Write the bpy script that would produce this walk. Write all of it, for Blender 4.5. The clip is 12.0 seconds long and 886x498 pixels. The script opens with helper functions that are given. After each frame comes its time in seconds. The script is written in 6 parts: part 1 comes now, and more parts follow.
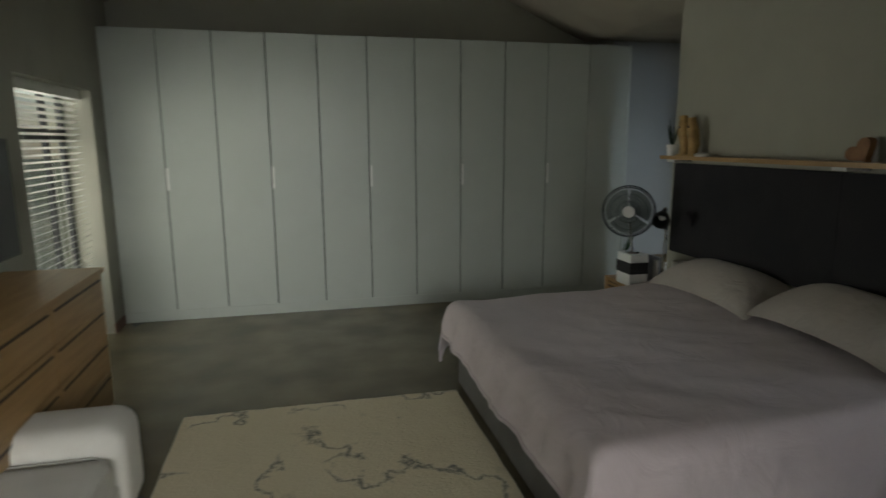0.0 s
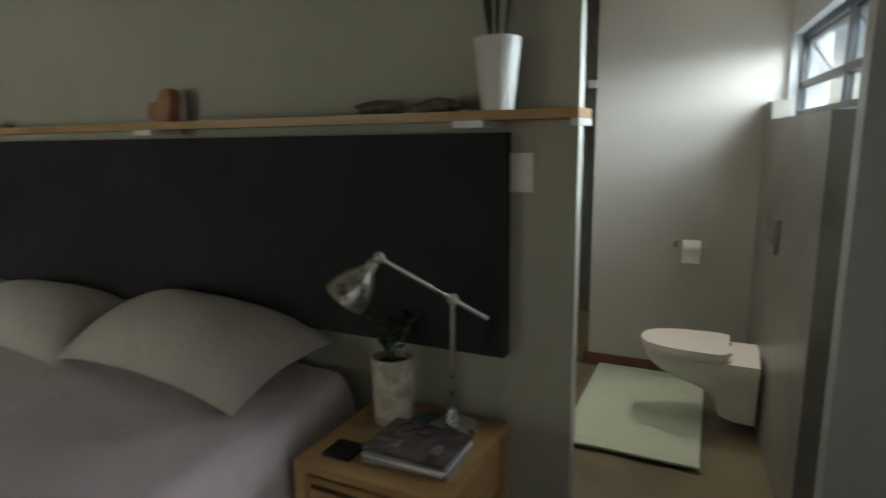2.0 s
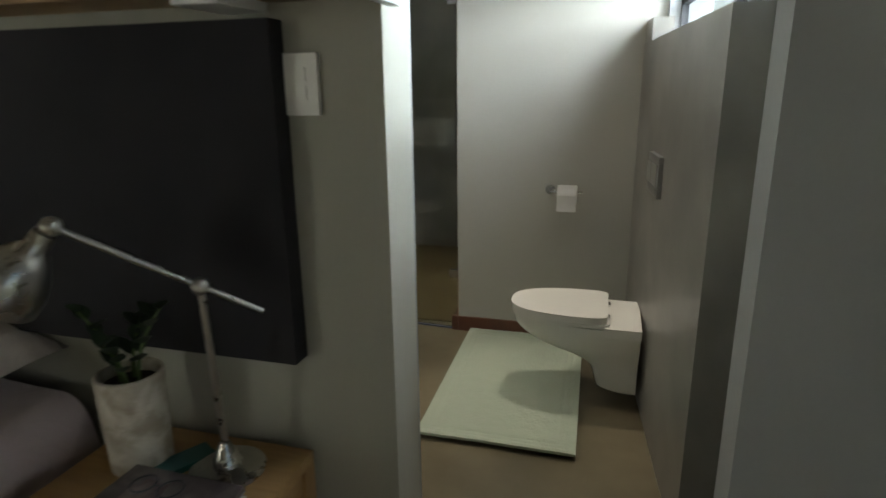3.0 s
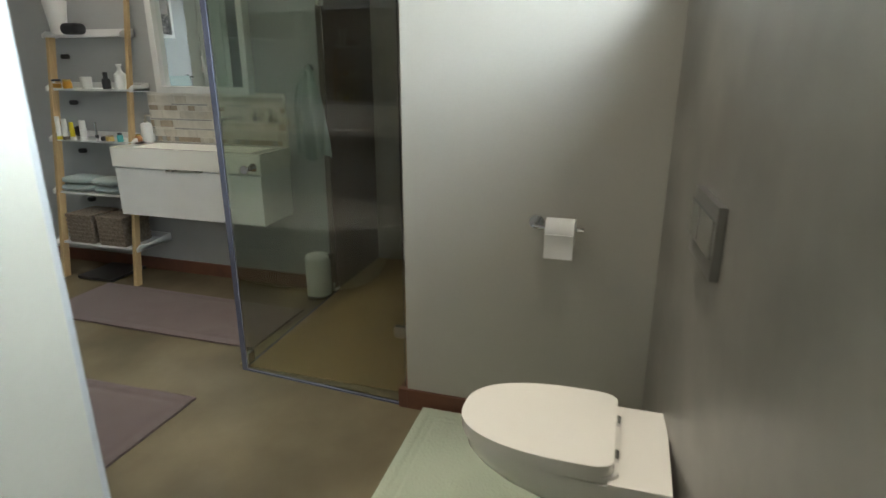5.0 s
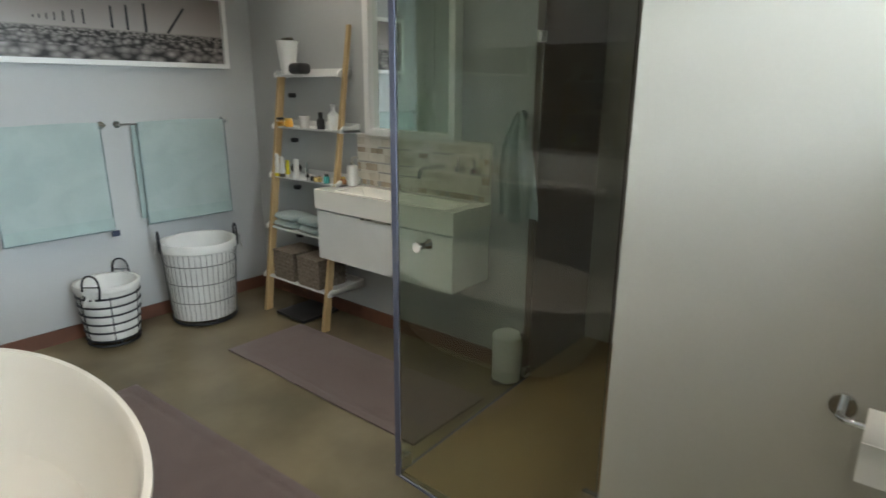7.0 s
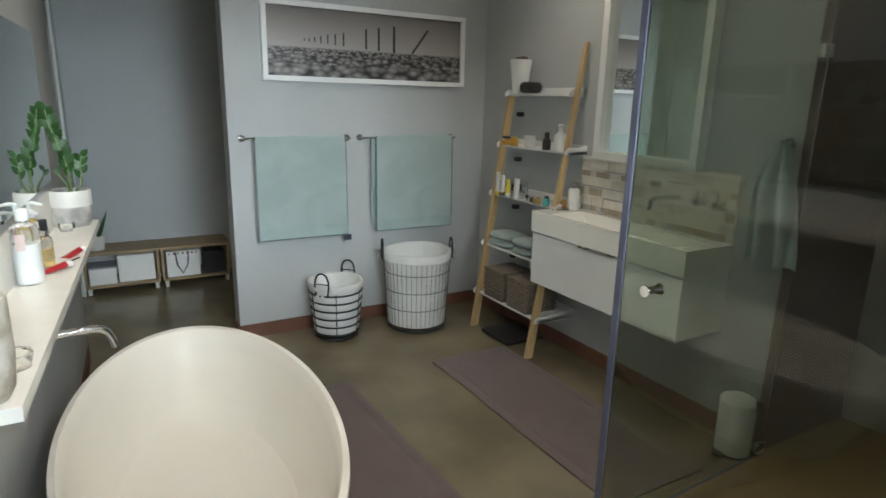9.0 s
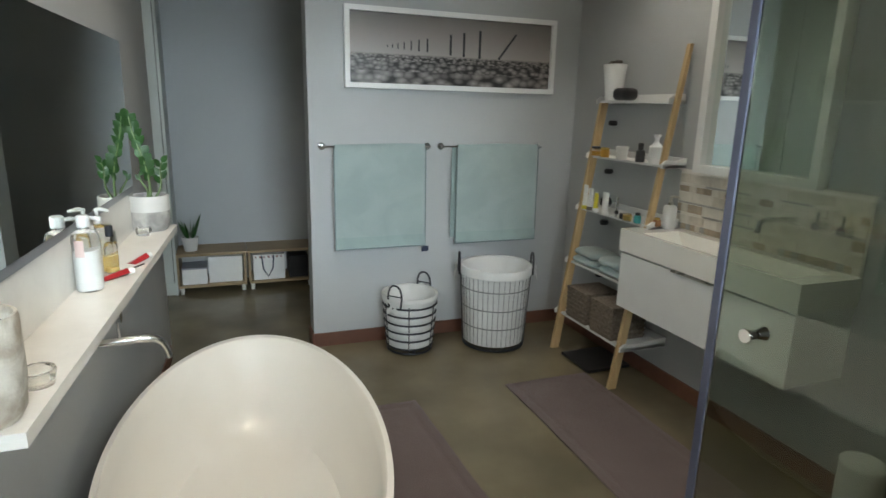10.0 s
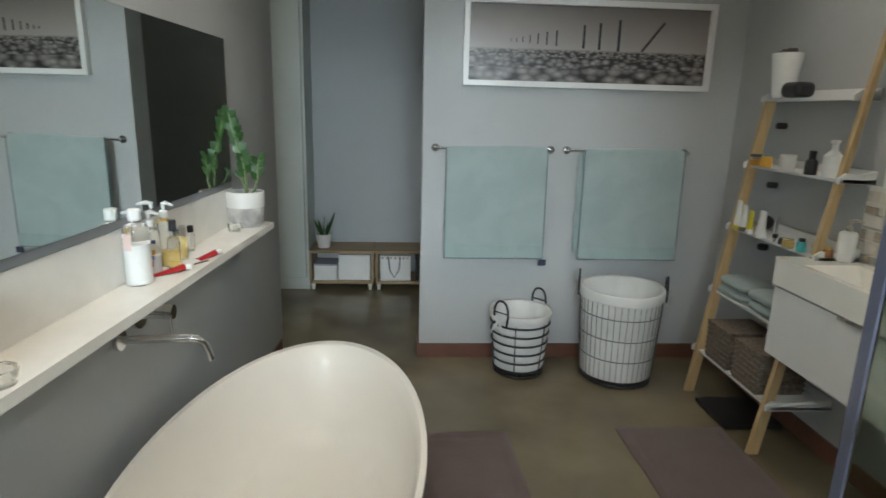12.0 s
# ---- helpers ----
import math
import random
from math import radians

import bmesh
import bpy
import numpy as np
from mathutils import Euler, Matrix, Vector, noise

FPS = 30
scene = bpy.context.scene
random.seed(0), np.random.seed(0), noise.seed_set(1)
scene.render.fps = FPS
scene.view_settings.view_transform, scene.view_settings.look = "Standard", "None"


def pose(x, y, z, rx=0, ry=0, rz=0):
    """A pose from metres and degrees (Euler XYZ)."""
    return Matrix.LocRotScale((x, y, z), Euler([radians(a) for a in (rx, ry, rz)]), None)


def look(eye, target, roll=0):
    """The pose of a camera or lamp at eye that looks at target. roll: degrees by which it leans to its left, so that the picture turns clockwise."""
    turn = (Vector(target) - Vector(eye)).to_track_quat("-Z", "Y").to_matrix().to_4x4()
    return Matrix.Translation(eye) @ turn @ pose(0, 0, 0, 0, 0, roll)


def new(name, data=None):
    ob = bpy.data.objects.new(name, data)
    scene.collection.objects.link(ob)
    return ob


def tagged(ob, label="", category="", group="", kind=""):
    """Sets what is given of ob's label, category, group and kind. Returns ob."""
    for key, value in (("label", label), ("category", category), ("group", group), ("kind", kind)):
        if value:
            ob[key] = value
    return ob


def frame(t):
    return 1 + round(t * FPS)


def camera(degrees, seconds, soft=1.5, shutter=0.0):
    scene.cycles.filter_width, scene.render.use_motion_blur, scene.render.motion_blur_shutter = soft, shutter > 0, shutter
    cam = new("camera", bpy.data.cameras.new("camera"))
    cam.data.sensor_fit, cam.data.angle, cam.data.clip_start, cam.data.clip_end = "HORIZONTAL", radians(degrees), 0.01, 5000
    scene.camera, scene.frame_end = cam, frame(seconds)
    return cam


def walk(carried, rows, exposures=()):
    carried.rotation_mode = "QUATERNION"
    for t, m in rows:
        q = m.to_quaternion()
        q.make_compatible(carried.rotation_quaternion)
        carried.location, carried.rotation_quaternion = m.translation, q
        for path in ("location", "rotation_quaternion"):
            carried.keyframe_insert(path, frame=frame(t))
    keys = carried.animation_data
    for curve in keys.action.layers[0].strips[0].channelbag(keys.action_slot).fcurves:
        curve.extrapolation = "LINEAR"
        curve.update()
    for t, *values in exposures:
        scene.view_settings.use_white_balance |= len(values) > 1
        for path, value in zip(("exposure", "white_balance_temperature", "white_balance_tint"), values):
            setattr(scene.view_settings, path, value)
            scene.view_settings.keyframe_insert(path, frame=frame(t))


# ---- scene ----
cam = camera(73.9, 12.0, soft=1.5, shutter=0.4)
PATH = [
    (0, (-0.03, -0.12, 1.754), (0.427, 1.793, 1.395), -0.2),
    (0.5, (0.242, 0.054, 1.671), (0.97, 1.884, 1.324), -0.3),
    (1, (0.601, 0.234, 1.586), (1.738, 1.845, 1.25), -0.3),
    (1.5, (0.898, 0.36, 1.57), (2.424, 1.606, 1.222), -0.6),
    (2, (1.267, 0.44, 1.548), (3.031, 1.309, 1.183), -0.8),
    (2.5, (1.638, 0.433, 1.476), (3.489, 1.064, 1.057), -0.6),
    (3, (1.947, 0.428, 1.432), (3.802, 0.957, 0.903), -0.7),
    (3.2, (2.086, 0.436, 1.424), (3.94, 0.931, 0.861), -0.6),
    (4.8, (2.999, 0.412, 1.445), (4.826, 0.954, 0.837), -0.2),
    (5, (3.092, 0.433, 1.45), (4.908, 1.007, 0.841), -0.1),
    (5.5, (3.334, 0.503, 1.481), (5.093, 1.228, 0.865), -0.0),
    (6, (3.539, 0.552, 1.526), (5.214, 1.453, 0.909), 0.4),
    (6.5, (3.673, 0.636, 1.519), (5.277, 1.682, 0.945), 0.4),
    (7, (3.766, 0.68, 1.541), (5.254, 1.906, 1.011), 0.4),
    (7.5, (3.792, 0.728, 1.558), (5.144, 2.11, 1.048), 0.9),
    (9.5, (3.918, 0.878, 1.544), (4.746, 2.635, 1.071), 1.3),
    (10, (4.016, 0.958, 1.547), (4.697, 2.78, 1.081), 1.4),
    (10.5, (4.09, 1.062, 1.559), (4.642, 2.925, 1.085), 1.6),
    (11, (4.231, 1.118, 1.543), (4.689, 3.006, 1.066), 1.5),
    (11.5, (4.359, 1.176, 1.521), (4.688, 3.091, 1.045), 1.5),
    (12, (4.416, 1.177, 1.521), (4.542, 3.118, 1.058), 1.5),
]
walk(cam, [(t, look(e, g, r)) for t, e, g, r in PATH], ((0.0, -1.35), (0.5, -1.22), (1.0, -1.0), (1.5, -0.85), (2.0, -0.65), (2.5, -0.5), (3.2, -0.42), (4.8, -0.05), (5.5, 0.0), (7.5, -0.14), (9.5, -0.22), (12.0, -0.37)))

# ---- world, sun, lights ----
world = bpy.data.worlds.new("sky")
scene.world = world
world.use_nodes = True
wn = world.node_tree.nodes
sky = wn.new("ShaderNodeTexSky")
sky.sky_type, sky.sun_disc = "NISHITA", False
sky.sun_elevation, sky.sun_rotation = radians(48), radians(40)
world.node_tree.links.new(sky.outputs[0], wn["Background"].inputs[0])
wn["Background"].inputs[1].default_value = 0.15


def lamp(name, kind, at, toward, power, colour=(1, 1, 1), size=1.0, size_y=1.0, angle=60):
    d = bpy.data.lights.new(name, kind)
    d.energy, d.color = power, colour
    if kind == "AREA":
        d.shape, d.size, d.size_y = "RECTANGLE", size, size_y
    if kind == "SPOT":
        d.spot_size, d.spot_blend, d.shadow_soft_size = radians(angle), 0.6, size
    if kind == "SUN":
        d.angle = radians(size)
    ob = new(name, d)
    ob.matrix_world = look(at, toward)
    return ob


lamp("sun", "SUN", (4.8, 5.7, 8.2), (0, 0, 0), 1.4, (1.0, 0.95, 0.88), size=10)
# area lamp in place of the sky beyond the assumed, unseen south door
lamp("sky_lamp_assumed_door", "AREA", (1.0, -9.0, 3.4), (-0.6, 6, 0.6), 1250, (1.0, 1.0, 0.92), 4.5, 2.4)
lamp("horizon_bath_window", "AREA", (4.75, -3.2, 2.3), (4.3, 4, 1.2), 850, (0.76, 0.91, 1.0), 1.6, 1.4)
lamp("skylight_bath_window", "AREA", (4.3, -1.3, 2.7), (5.2, 1.0, 1.6), 420, (0.84, 0.94, 1.0), 1.4, 1.3)
lamp("skylight_blind", "AREA", (-2.75, 4.96, 1.3), (3.0, 4.2, 0.3), 130, (1.0, 1.0, 0.86), 1.35, 1.9)
DOWNLIGHTS = ((4.05, 0.45), (4.2, 2.2), (4.5, 3.6), (5.9, 3.4), (5.6, 1.9), (3.95, 3.0))


# ---- materials ----
def mat(name, colour, rough=0.6, metal=0.0, second=None, scale=4.0, fine=60.0, vary=0.12, bump=0.0, bscale=None, trans=0.0, coat=0.0, sheen=0.0, per=0.0, bdist=0.004, soft=False):
    m = bpy.data.materials.new(name)
    m.use_nodes = True
    nt = m.node_tree
    n, l = nt.nodes, nt.links
    b = n["Principled BSDF"]
    b.inputs["Roughness"].default_value, b.inputs["Metallic"].default_value = rough, metal
    b.inputs["Transmission Weight"].default_value, b.inputs["Coat Weight"].default_value = trans, coat
    b.inputs["Sheen Weight"].default_value = sheen
    c = (*colour, 1)
    b.inputs["Base Color"].default_value = c
    if vary <= 0 and second is None:
        return m
    tc = n.new("ShaderNodeTexCoord")
    n1, n2 = n.new("ShaderNodeTexNoise"), n.new("ShaderNodeTexNoise")
    n1.inputs["Scale"].default_value, n2.inputs["Scale"].default_value = scale, fine
    n1.inputs["Detail"].default_value = 1.5 if soft else 5
    n1.inputs["Distortion"].default_value = 0.0 if soft else 0.6
    for k in (n1, n2):
        l.new(tc.outputs["Object"], k.inputs["Vector"])
    mix = n.new("ShaderNodeMix")
    mix.data_type = "RGBA"
    mix.inputs[6].default_value = c
    mix.inputs[7].default_value = (*(second or [v * (1 - 2 * vary) for v in colour]), 1)
    ramp = n.new("ShaderNodeMapRange")
    ramp.inputs[1].default_value, ramp.inputs[2].default_value = (0.2, 0.8) if soft else (0.35, 0.68)
    ramp.interpolation_type = "SMOOTHSTEP"
    l.new(n1.outputs[0], ramp.inputs[0])
    l.new(ramp.outputs[0], mix.inputs[0])
    mix2 = n.new("ShaderNodeMix")
    mix2.data_type, mix2.blend_type = "RGBA", "MULTIPLY"
    mix2.inputs[0].default_value = 1.0
    r2 = n.new("ShaderNodeMapRange")
    r2.inputs[3].default_value, r2.inputs[4].default_value = 1 - vary, 1 + vary * 0.5
    l.new(n2.outputs[0], r2.inputs[0])
    l.new(mix.outputs[2], mix2.inputs[6])
    l.new(r2.outputs[0], mix2.inputs[7])
    out = mix2.outputs[2]
    if per:
        oi = n.new("ShaderNodeObjectInfo")
        r3 = n.new("ShaderNodeMapRange")
        r3.inputs[3].default_value, r3.inputs[4].default_value = 1 - per, 1 + per * 0.3
        l.new(oi.outputs["Random"], r3.inputs[0])
        mix3 = n.new("ShaderNodeMix")
        mix3.data_type, mix3.blend_type = "RGBA", "MULTIPLY"
        mix3.inputs[0].default_value = 1.0
        l.new(out, mix3.inputs[6])
        l.new(r3.outputs[0], mix3.inputs[7])
        out = mix3.outputs[2]
    l.new(out, b.inputs["Base Color"])
    rr = n.new("ShaderNodeMapRange")
    rr.inputs[3].default_value, rr.inputs[4].default_value = max(0.02, rough * 0.85), min(1, rough * 1.15)
    l.new(n1.outputs[0], rr.inputs[0])
    if not soft:
        l.new(rr.outputs[0], b.inputs["Roughness"])
    if bump:
        bp = n.new("ShaderNodeBump")
        bp.inputs["Strength"].default_value, bp.inputs["Distance"].default_value = bump, bdist
        if bscale:
            n3 = n.new("ShaderNodeTexNoise")
            n3.inputs["Scale"].default_value, n3.inputs["Detail"].default_value = bscale, 4
            n3.inputs["Distortion"].default_value = 0.8 if bdist > 0.01 else 0.0
            l.new(tc.outputs["Object"], n3.inputs["Vector"])
            l.new(n3.outputs[0], bp.inputs["Height"])
        else:
            l.new(n2.outputs[0], bp.inputs["Height"])
        l.new(bp.outputs[0], b.inputs["Normal"])
    return m


def wood(name, colour, second, rough=0.45, along="Y", scale=1.0):
    m = bpy.data.materials.new(name)
    m.use_nodes = True
    n, l = m.node_tree.nodes, m.node_tree.links
    b = n["Principled BSDF"]
    tc, mp, nz, mix = n.new("ShaderNodeTexCoord"), n.new("ShaderNodeMapping"), n.new("ShaderNodeTexNoise"), n.new("ShaderNodeMix")
    big = [22 * scale] * 3
    big["XYZ".index(along)] = 1.6 * scale
    mp.inputs["Scale"].default_value = big
    nz.inputs["Scale"].default_value, nz.inputs["Detail"].default_value, nz.inputs["Distortion"].default_value = 1.5, 8, 0.8
    mix.data_type = "RGBA"
    mix.inputs[6].default_value, mix.inputs[7].default_value = (*colour, 1), (*second, 1)
    r = n.new("ShaderNodeMapRange")
    r.inputs[1].default_value, r.inputs[2].default_value = 0.32, 0.7
    bp = n.new("ShaderNodeBump")
    bp.inputs["Strength"].default_value, bp.inputs["Distance"].default_value = 0.15, 0.002
    l.new(tc.outputs["Object"], mp.inputs[0])
    l.new(mp.outputs[0], nz.inputs["Vector"])
    l.new(nz.outputs[0], r.inputs[0])
    l.new(r.outputs[0], mix.inputs[0])
    l.new(mix.outputs[2], b.inputs["Base Color"])
    l.new(nz.outputs[0], bp.inputs["Height"])
    l.new(bp.outputs[0], b.inputs["Normal"])
    b.inputs["Roughness"].default_value = rough
    return m


def emit(name, colour, strength):
    m = bpy.data.materials.new(name)
    m.use_nodes = True
    b = m.node_tree.nodes["Principled BSDF"]
    b.inputs["Emission Color"].default_value, b.inputs["Emission Strength"].default_value = (*colour, 1), strength
    return m


WALL = mat("wall_paint", (0.365, 0.36, 0.305), 0.7, second=(0.335, 0.33, 0.28), scale=1.2, fine=90, vary=0.03, bump=0.12, bscale=55)
WALLB = mat("bath_paint", (0.4, 0.415, 0.42), 0.6, second=(0.37, 0.385, 0.39), scale=1.0, fine=90, vary=0.03, bump=0.12, bscale=50)
CEM = mat("cement_wall", (0.3, 0.29, 0.26), 0.33, second=(0.18, 0.172, 0.155), scale=3.0, fine=14, vary=0.14, bump=0.04, bscale=30, soft=True)
CEIL = mat("ceiling_paint", (0.36, 0.325, 0.27), 0.85, scale=2, vary=0.04, bump=0.15, bscale=30)
FLOOR = mat("screed_floor", (0.2, 0.168, 0.108), 0.21, second=(0.115, 0.1, 0.066), scale=2.2, fine=14, vary=0.1, soft=True)
SHFLOOR = mat("shower_floor", (0.17, 0.122, 0.055), 0.45, scale=3, fine=30, vary=0.08)
BROWN = mat("shower_brown", (0.11, 0.075, 0.055), 0.4, second=(0.085, 0.06, 0.045), scale=3, fine=20, vary=0.08)
SKIRT = mat("terracotta", (0.15, 0.062, 0.036), 0.5, second=(0.11, 0.047, 0.03), scale=5, fine=40, vary=0.1)
DOORW = mat("wardrobe_lacquer", (0.47, 0.51, 0.485), 0.42, scale=1.5, vary=0.02, bump=0.03, bscale=300)
# near-black board colour carries the shade seen in the door gaps
CARC_SHADE = mat("carcass_shade", (0.025, 0.024, 0.022), 0.7, vary=0.03)
WHITE = mat("white_lacquer", (0.72, 0.73, 0.72), 0.3, scale=3, vary=0.02)
CERAM = mat("ceramic", (0.8, 0.79, 0.74), 0.12, scale=3, vary=0.01, coat=0.5)
BATHM = mat("bath_stone", (0.78, 0.75, 0.69), 0.13, scale=2, vary=0.01)
LEDGE = mat("ledge_quartz", (0.78, 0.76, 0.71), 0.25, scale=8, fine=120, vary=0.03)
CHROME = mat("chrome", (0.75, 0.76, 0.77), 0.08, 1.0, vary=0)
NICKEL = mat("brushed_nickel", (0.55, 0.53, 0.48), 0.28, 1.0, scale=20, vary=0.05)
SATIN = mat("satin_metal", (0.8, 0.8, 0.78), 0.45, 0.7, vary=0)
STEEL = mat("steel_dark", (0.035, 0.038, 0.045), 0.4, 0.6, vary=0.05)
BLACK = mat("black_plastic", (0.015, 0.015, 0.017), 0.35, vary=0.05)
CHAR = mat("headboard_fabric", (0.018, 0.0165, 0.021), 0.9, second=(0.016, 0.0155, 0.02), scale=3, fine=400, vary=0.2, bump=0.4, bscale=500)
LINEN = mat("duvet_cotton", (0.56, 0.49, 0.515), 0.8, second=(0.52, 0.45, 0.475), scale=1.5, fine=300, vary=0.04, bump=0.5, bscale=5, sheen=0.2, bdist=0.035)
PILL = mat("pillow_cotton", (0.47, 0.43, 0.4), 0.85, scale=4, fine=300, vary=0.03, bump=0.6, bscale=8, sheen=0.2, bdist=0.025)
BASEF = mat("base_fabric", (0.15, 0.148, 0.143), 0.9, scale=3, fine=300, vary=0.08, bump=0.3)
SOFA = mat("sofa_fabric", (0.66, 0.65, 0.62), 0.9, scale=3, fine=350, vary=0.05, bump=0.35, sheen=0.2)
OAKY = wood("oak_y", (0.42, 0.26, 0.11), (0.32, 0.19, 0.075), 0.4, "Y")
OAKX = wood("oak_x", (0.33, 0.2, 0.09), (0.25, 0.145, 0.06), 0.4, "X")
OAKZ = wood("oak_z", (0.42, 0.27, 0.13), (0.32, 0.19, 0.085), 0.45, "Z")
PINE = wood("pine_z", (0.52, 0.38, 0.2), (0.4, 0.27, 0.13), 0.5, "Z")
BENCHW = wood("bench_wood", (0.3, 0.22, 0.12), (0.22, 0.155, 0.085), 0.5, "X")
GROOVE = mat("groove_dark", (0.05, 0.03, 0.015), 0.6, vary=0.05)
TOWELM = mat("towel_terry", (0.33, 0.405, 0.4), 0.95, second=(0.29, 0.365, 0.36), scale=5, fine=350, vary=0.08, bump=0.9, bscale=380, sheen=0.3)
TOWELD = mat("towel_border", (0.31, 0.4, 0.39), 0.95, scale=5, fine=350, vary=0.06, bump=0.6)
MATG = mat("mat_green", (0.41, 0.465, 0.365), 0.95, second=(0.41, 0.475, 0.37), scale=7, fine=300, vary=0.08, bump=1.0, bscale=90, sheen=0.3)
MATM = mat("mat_mauve", (0.108, 0.074, 0.069), 0.95, second=(0.1, 0.068, 0.063), scale=6, fine=300, vary=0.1, bump=1.0, bscale=200, sheen=0.2)
CLEARL = mat("pale_liquid", (0.7, 0.7, 0.68), 0.15, vary=0.02)
PINKL = mat("faded_red_print", (0.62, 0.48, 0.45), 0.5, vary=0.1)
BLUEL = mat("label_blue", (0.08, 0.13, 0.35), 0.5, vary=0.05)
# hem colour darkened to hold the shadow line round the towels
HEM_SHADE = mat("towel_hem_shade", (0.17, 0.235, 0.24), 0.95, scale=5, fine=350, vary=0.06)
WIRE = mat("wire_grey", (0.085, 0.09, 0.095), 0.45, 0.3, vary=0.05)
NAVY = mat("navy", (0.02, 0.03, 0.06), 0.8, vary=0.05)
CLOTHW = mat("basket_cloth", (0.68, 0.69, 0.68), 0.9, scale=5, fine=250, vary=0.05, bump=0.5, bscale=18)
LEAF = mat("leaf", (0.022, 0.085, 0.014), 0.45, second=(0.014, 0.055, 0.01), scale=12, fine=60, vary=0.15)
LEAFD = mat("leaf_dark", (0.018, 0.04, 0.018), 0.45, scale=12, vary=0.15)
STEM = mat("stem", (0.1, 0.16, 0.05), 0.5, vary=0.1)
SOIL = mat("soil", (0.03, 0.02, 0.014), 0.95, scale=30, vary=0.3, bump=1.0)
POTW = mat("pot_white", (0.62, 0.61, 0.58), 0.4, scale=4, vary=0.03)
POTC = mat("pot_concrete", (0.5, 0.48, 0.45), 0.8, second=(0.26, 0.25, 0.24), scale=14, fine=50, vary=0.15, bump=0.6)
BARK = mat("pot_birch", (0.6, 0.57, 0.5), 0.8, second=(0.36, 0.31, 0.24), scale=16, fine=60, vary=0.15, bump=0.6)
HEARTW = mat("carved_wood", (0.32, 0.15, 0.06), 0.6, scale=14, vary=0.15, bump=0.4)
TANW = mat("tan_card", (0.42, 0.26, 0.09), 0.6, scale=12, vary=0.15)
STONEM = mat("driftwood", (0.16, 0.14, 0.11), 0.8, scale=30, vary=0.25, bump=0.8)
WICK = mat("wicker", (0.23, 0.19, 0.15), 0.9, second=(0.13, 0.105, 0.08), scale=70, fine=200, vary=0.25, bump=1.0, bscale=110)
PAPER = mat("paper_white", (0.7, 0.7, 0.68), 0.7, vary=0.03)
YELL = mat("yellow_plastic", (0.65, 0.55, 0.03), 0.4, vary=0.03)
HONEY = mat("amber_wax", (0.5, 0.25, 0.02), 0.3, vary=0.03)
RED = mat("red_tube", (0.32, 0.012, 0.015), 0.3, vary=0.03)
TEAL = mat("teal", (0.05, 0.32, 0.32), 0.4, vary=0.03)
GOLDL = mat("gold_liquid", (0.5, 0.36, 0.12), 0.25, vary=0.03)
LOTION = mat("lotion_pale", (0.62, 0.62, 0.6), 0.3, vary=0.02)
CLEAR = mat("clear_glass", (0.95, 0.97, 0.96), 0.02, trans=1.0, vary=0)
SHGLASS = mat("shower_glass", (0.725, 0.79, 0.73), 0.0, trans=1.0, vary=0)
EDGE = mat("glass_edge", (0.1, 0.11, 0.16), 0.25, vary=0.05)
PANE = mat("window_pane", (0.97, 0.98, 0.98), 0.0, trans=1.0, vary=0)
MIRROR = mat("mirror_silver", (0.86, 0.9, 0.88), 0.01, 1.0, vary=0)
MEDGE = mat("mirror_edge", (0.2, 0.21, 0.22), 0.3, vary=0.03)
ALU = mat("window_bronze", (0.03, 0.032, 0.035), 0.4, 0.3, vary=0.05)
BLINDM = mat("blind_slat", (0.62, 0.62, 0.58), 0.45, vary=0.02)
SHEET = mat("garden_ground", (0.09, 0.12, 0.05), 0.95, scale=1.5, vary=0.2)
BULB = emit("lamp_glow", (1.0, 0.88, 0.7), 250.0)
PLASTER = mat("switch_plastic", (0.8, 0.79, 0.75), 0.35, vary=0.01)
GREYB = mat("grey_card", (0.3, 0.31, 0.34), 0.7, vary=0.05)


# ---- mesh helpers ----
def box(bm, a, b):
    x0, y0, z0 = a
    x1, y1, z1 = b
    v = [bm.verts.new(p) for p in ((x0, y0, z0), (x1, y0, z0), (x1, y1, z0), (x0, y1, z0), (x0, y0, z1), (x1, y0, z1), (x1, y1, z1), (x0, y1, z1))]
    for f in ((0, 3, 2, 1), (4, 5, 6, 7), (0, 1, 5, 4), (1, 2, 6, 5), (2, 3, 7, 6), (3, 0, 4, 7)):
        bm.faces.new([v[i] for i in f])
    return bm


def boxm(a, b):
    return box(bmesh.new(), a, b)


def prism(poly, z0, z1, bm=None):
    bm = bm or bmesh.new()
    lo = [bm.verts.new((*p, z0)) for p in poly]
    hi = [bm.verts.new((*p, z1)) for p in poly]
    bm.faces.new(lo[::-1])
    bm.faces.new(hi)
    k = len(poly)
    for i in range(k):
        bm.faces.new((lo[i], lo[(i + 1) % k], hi[(i + 1) % k], hi[i]))
    return bm


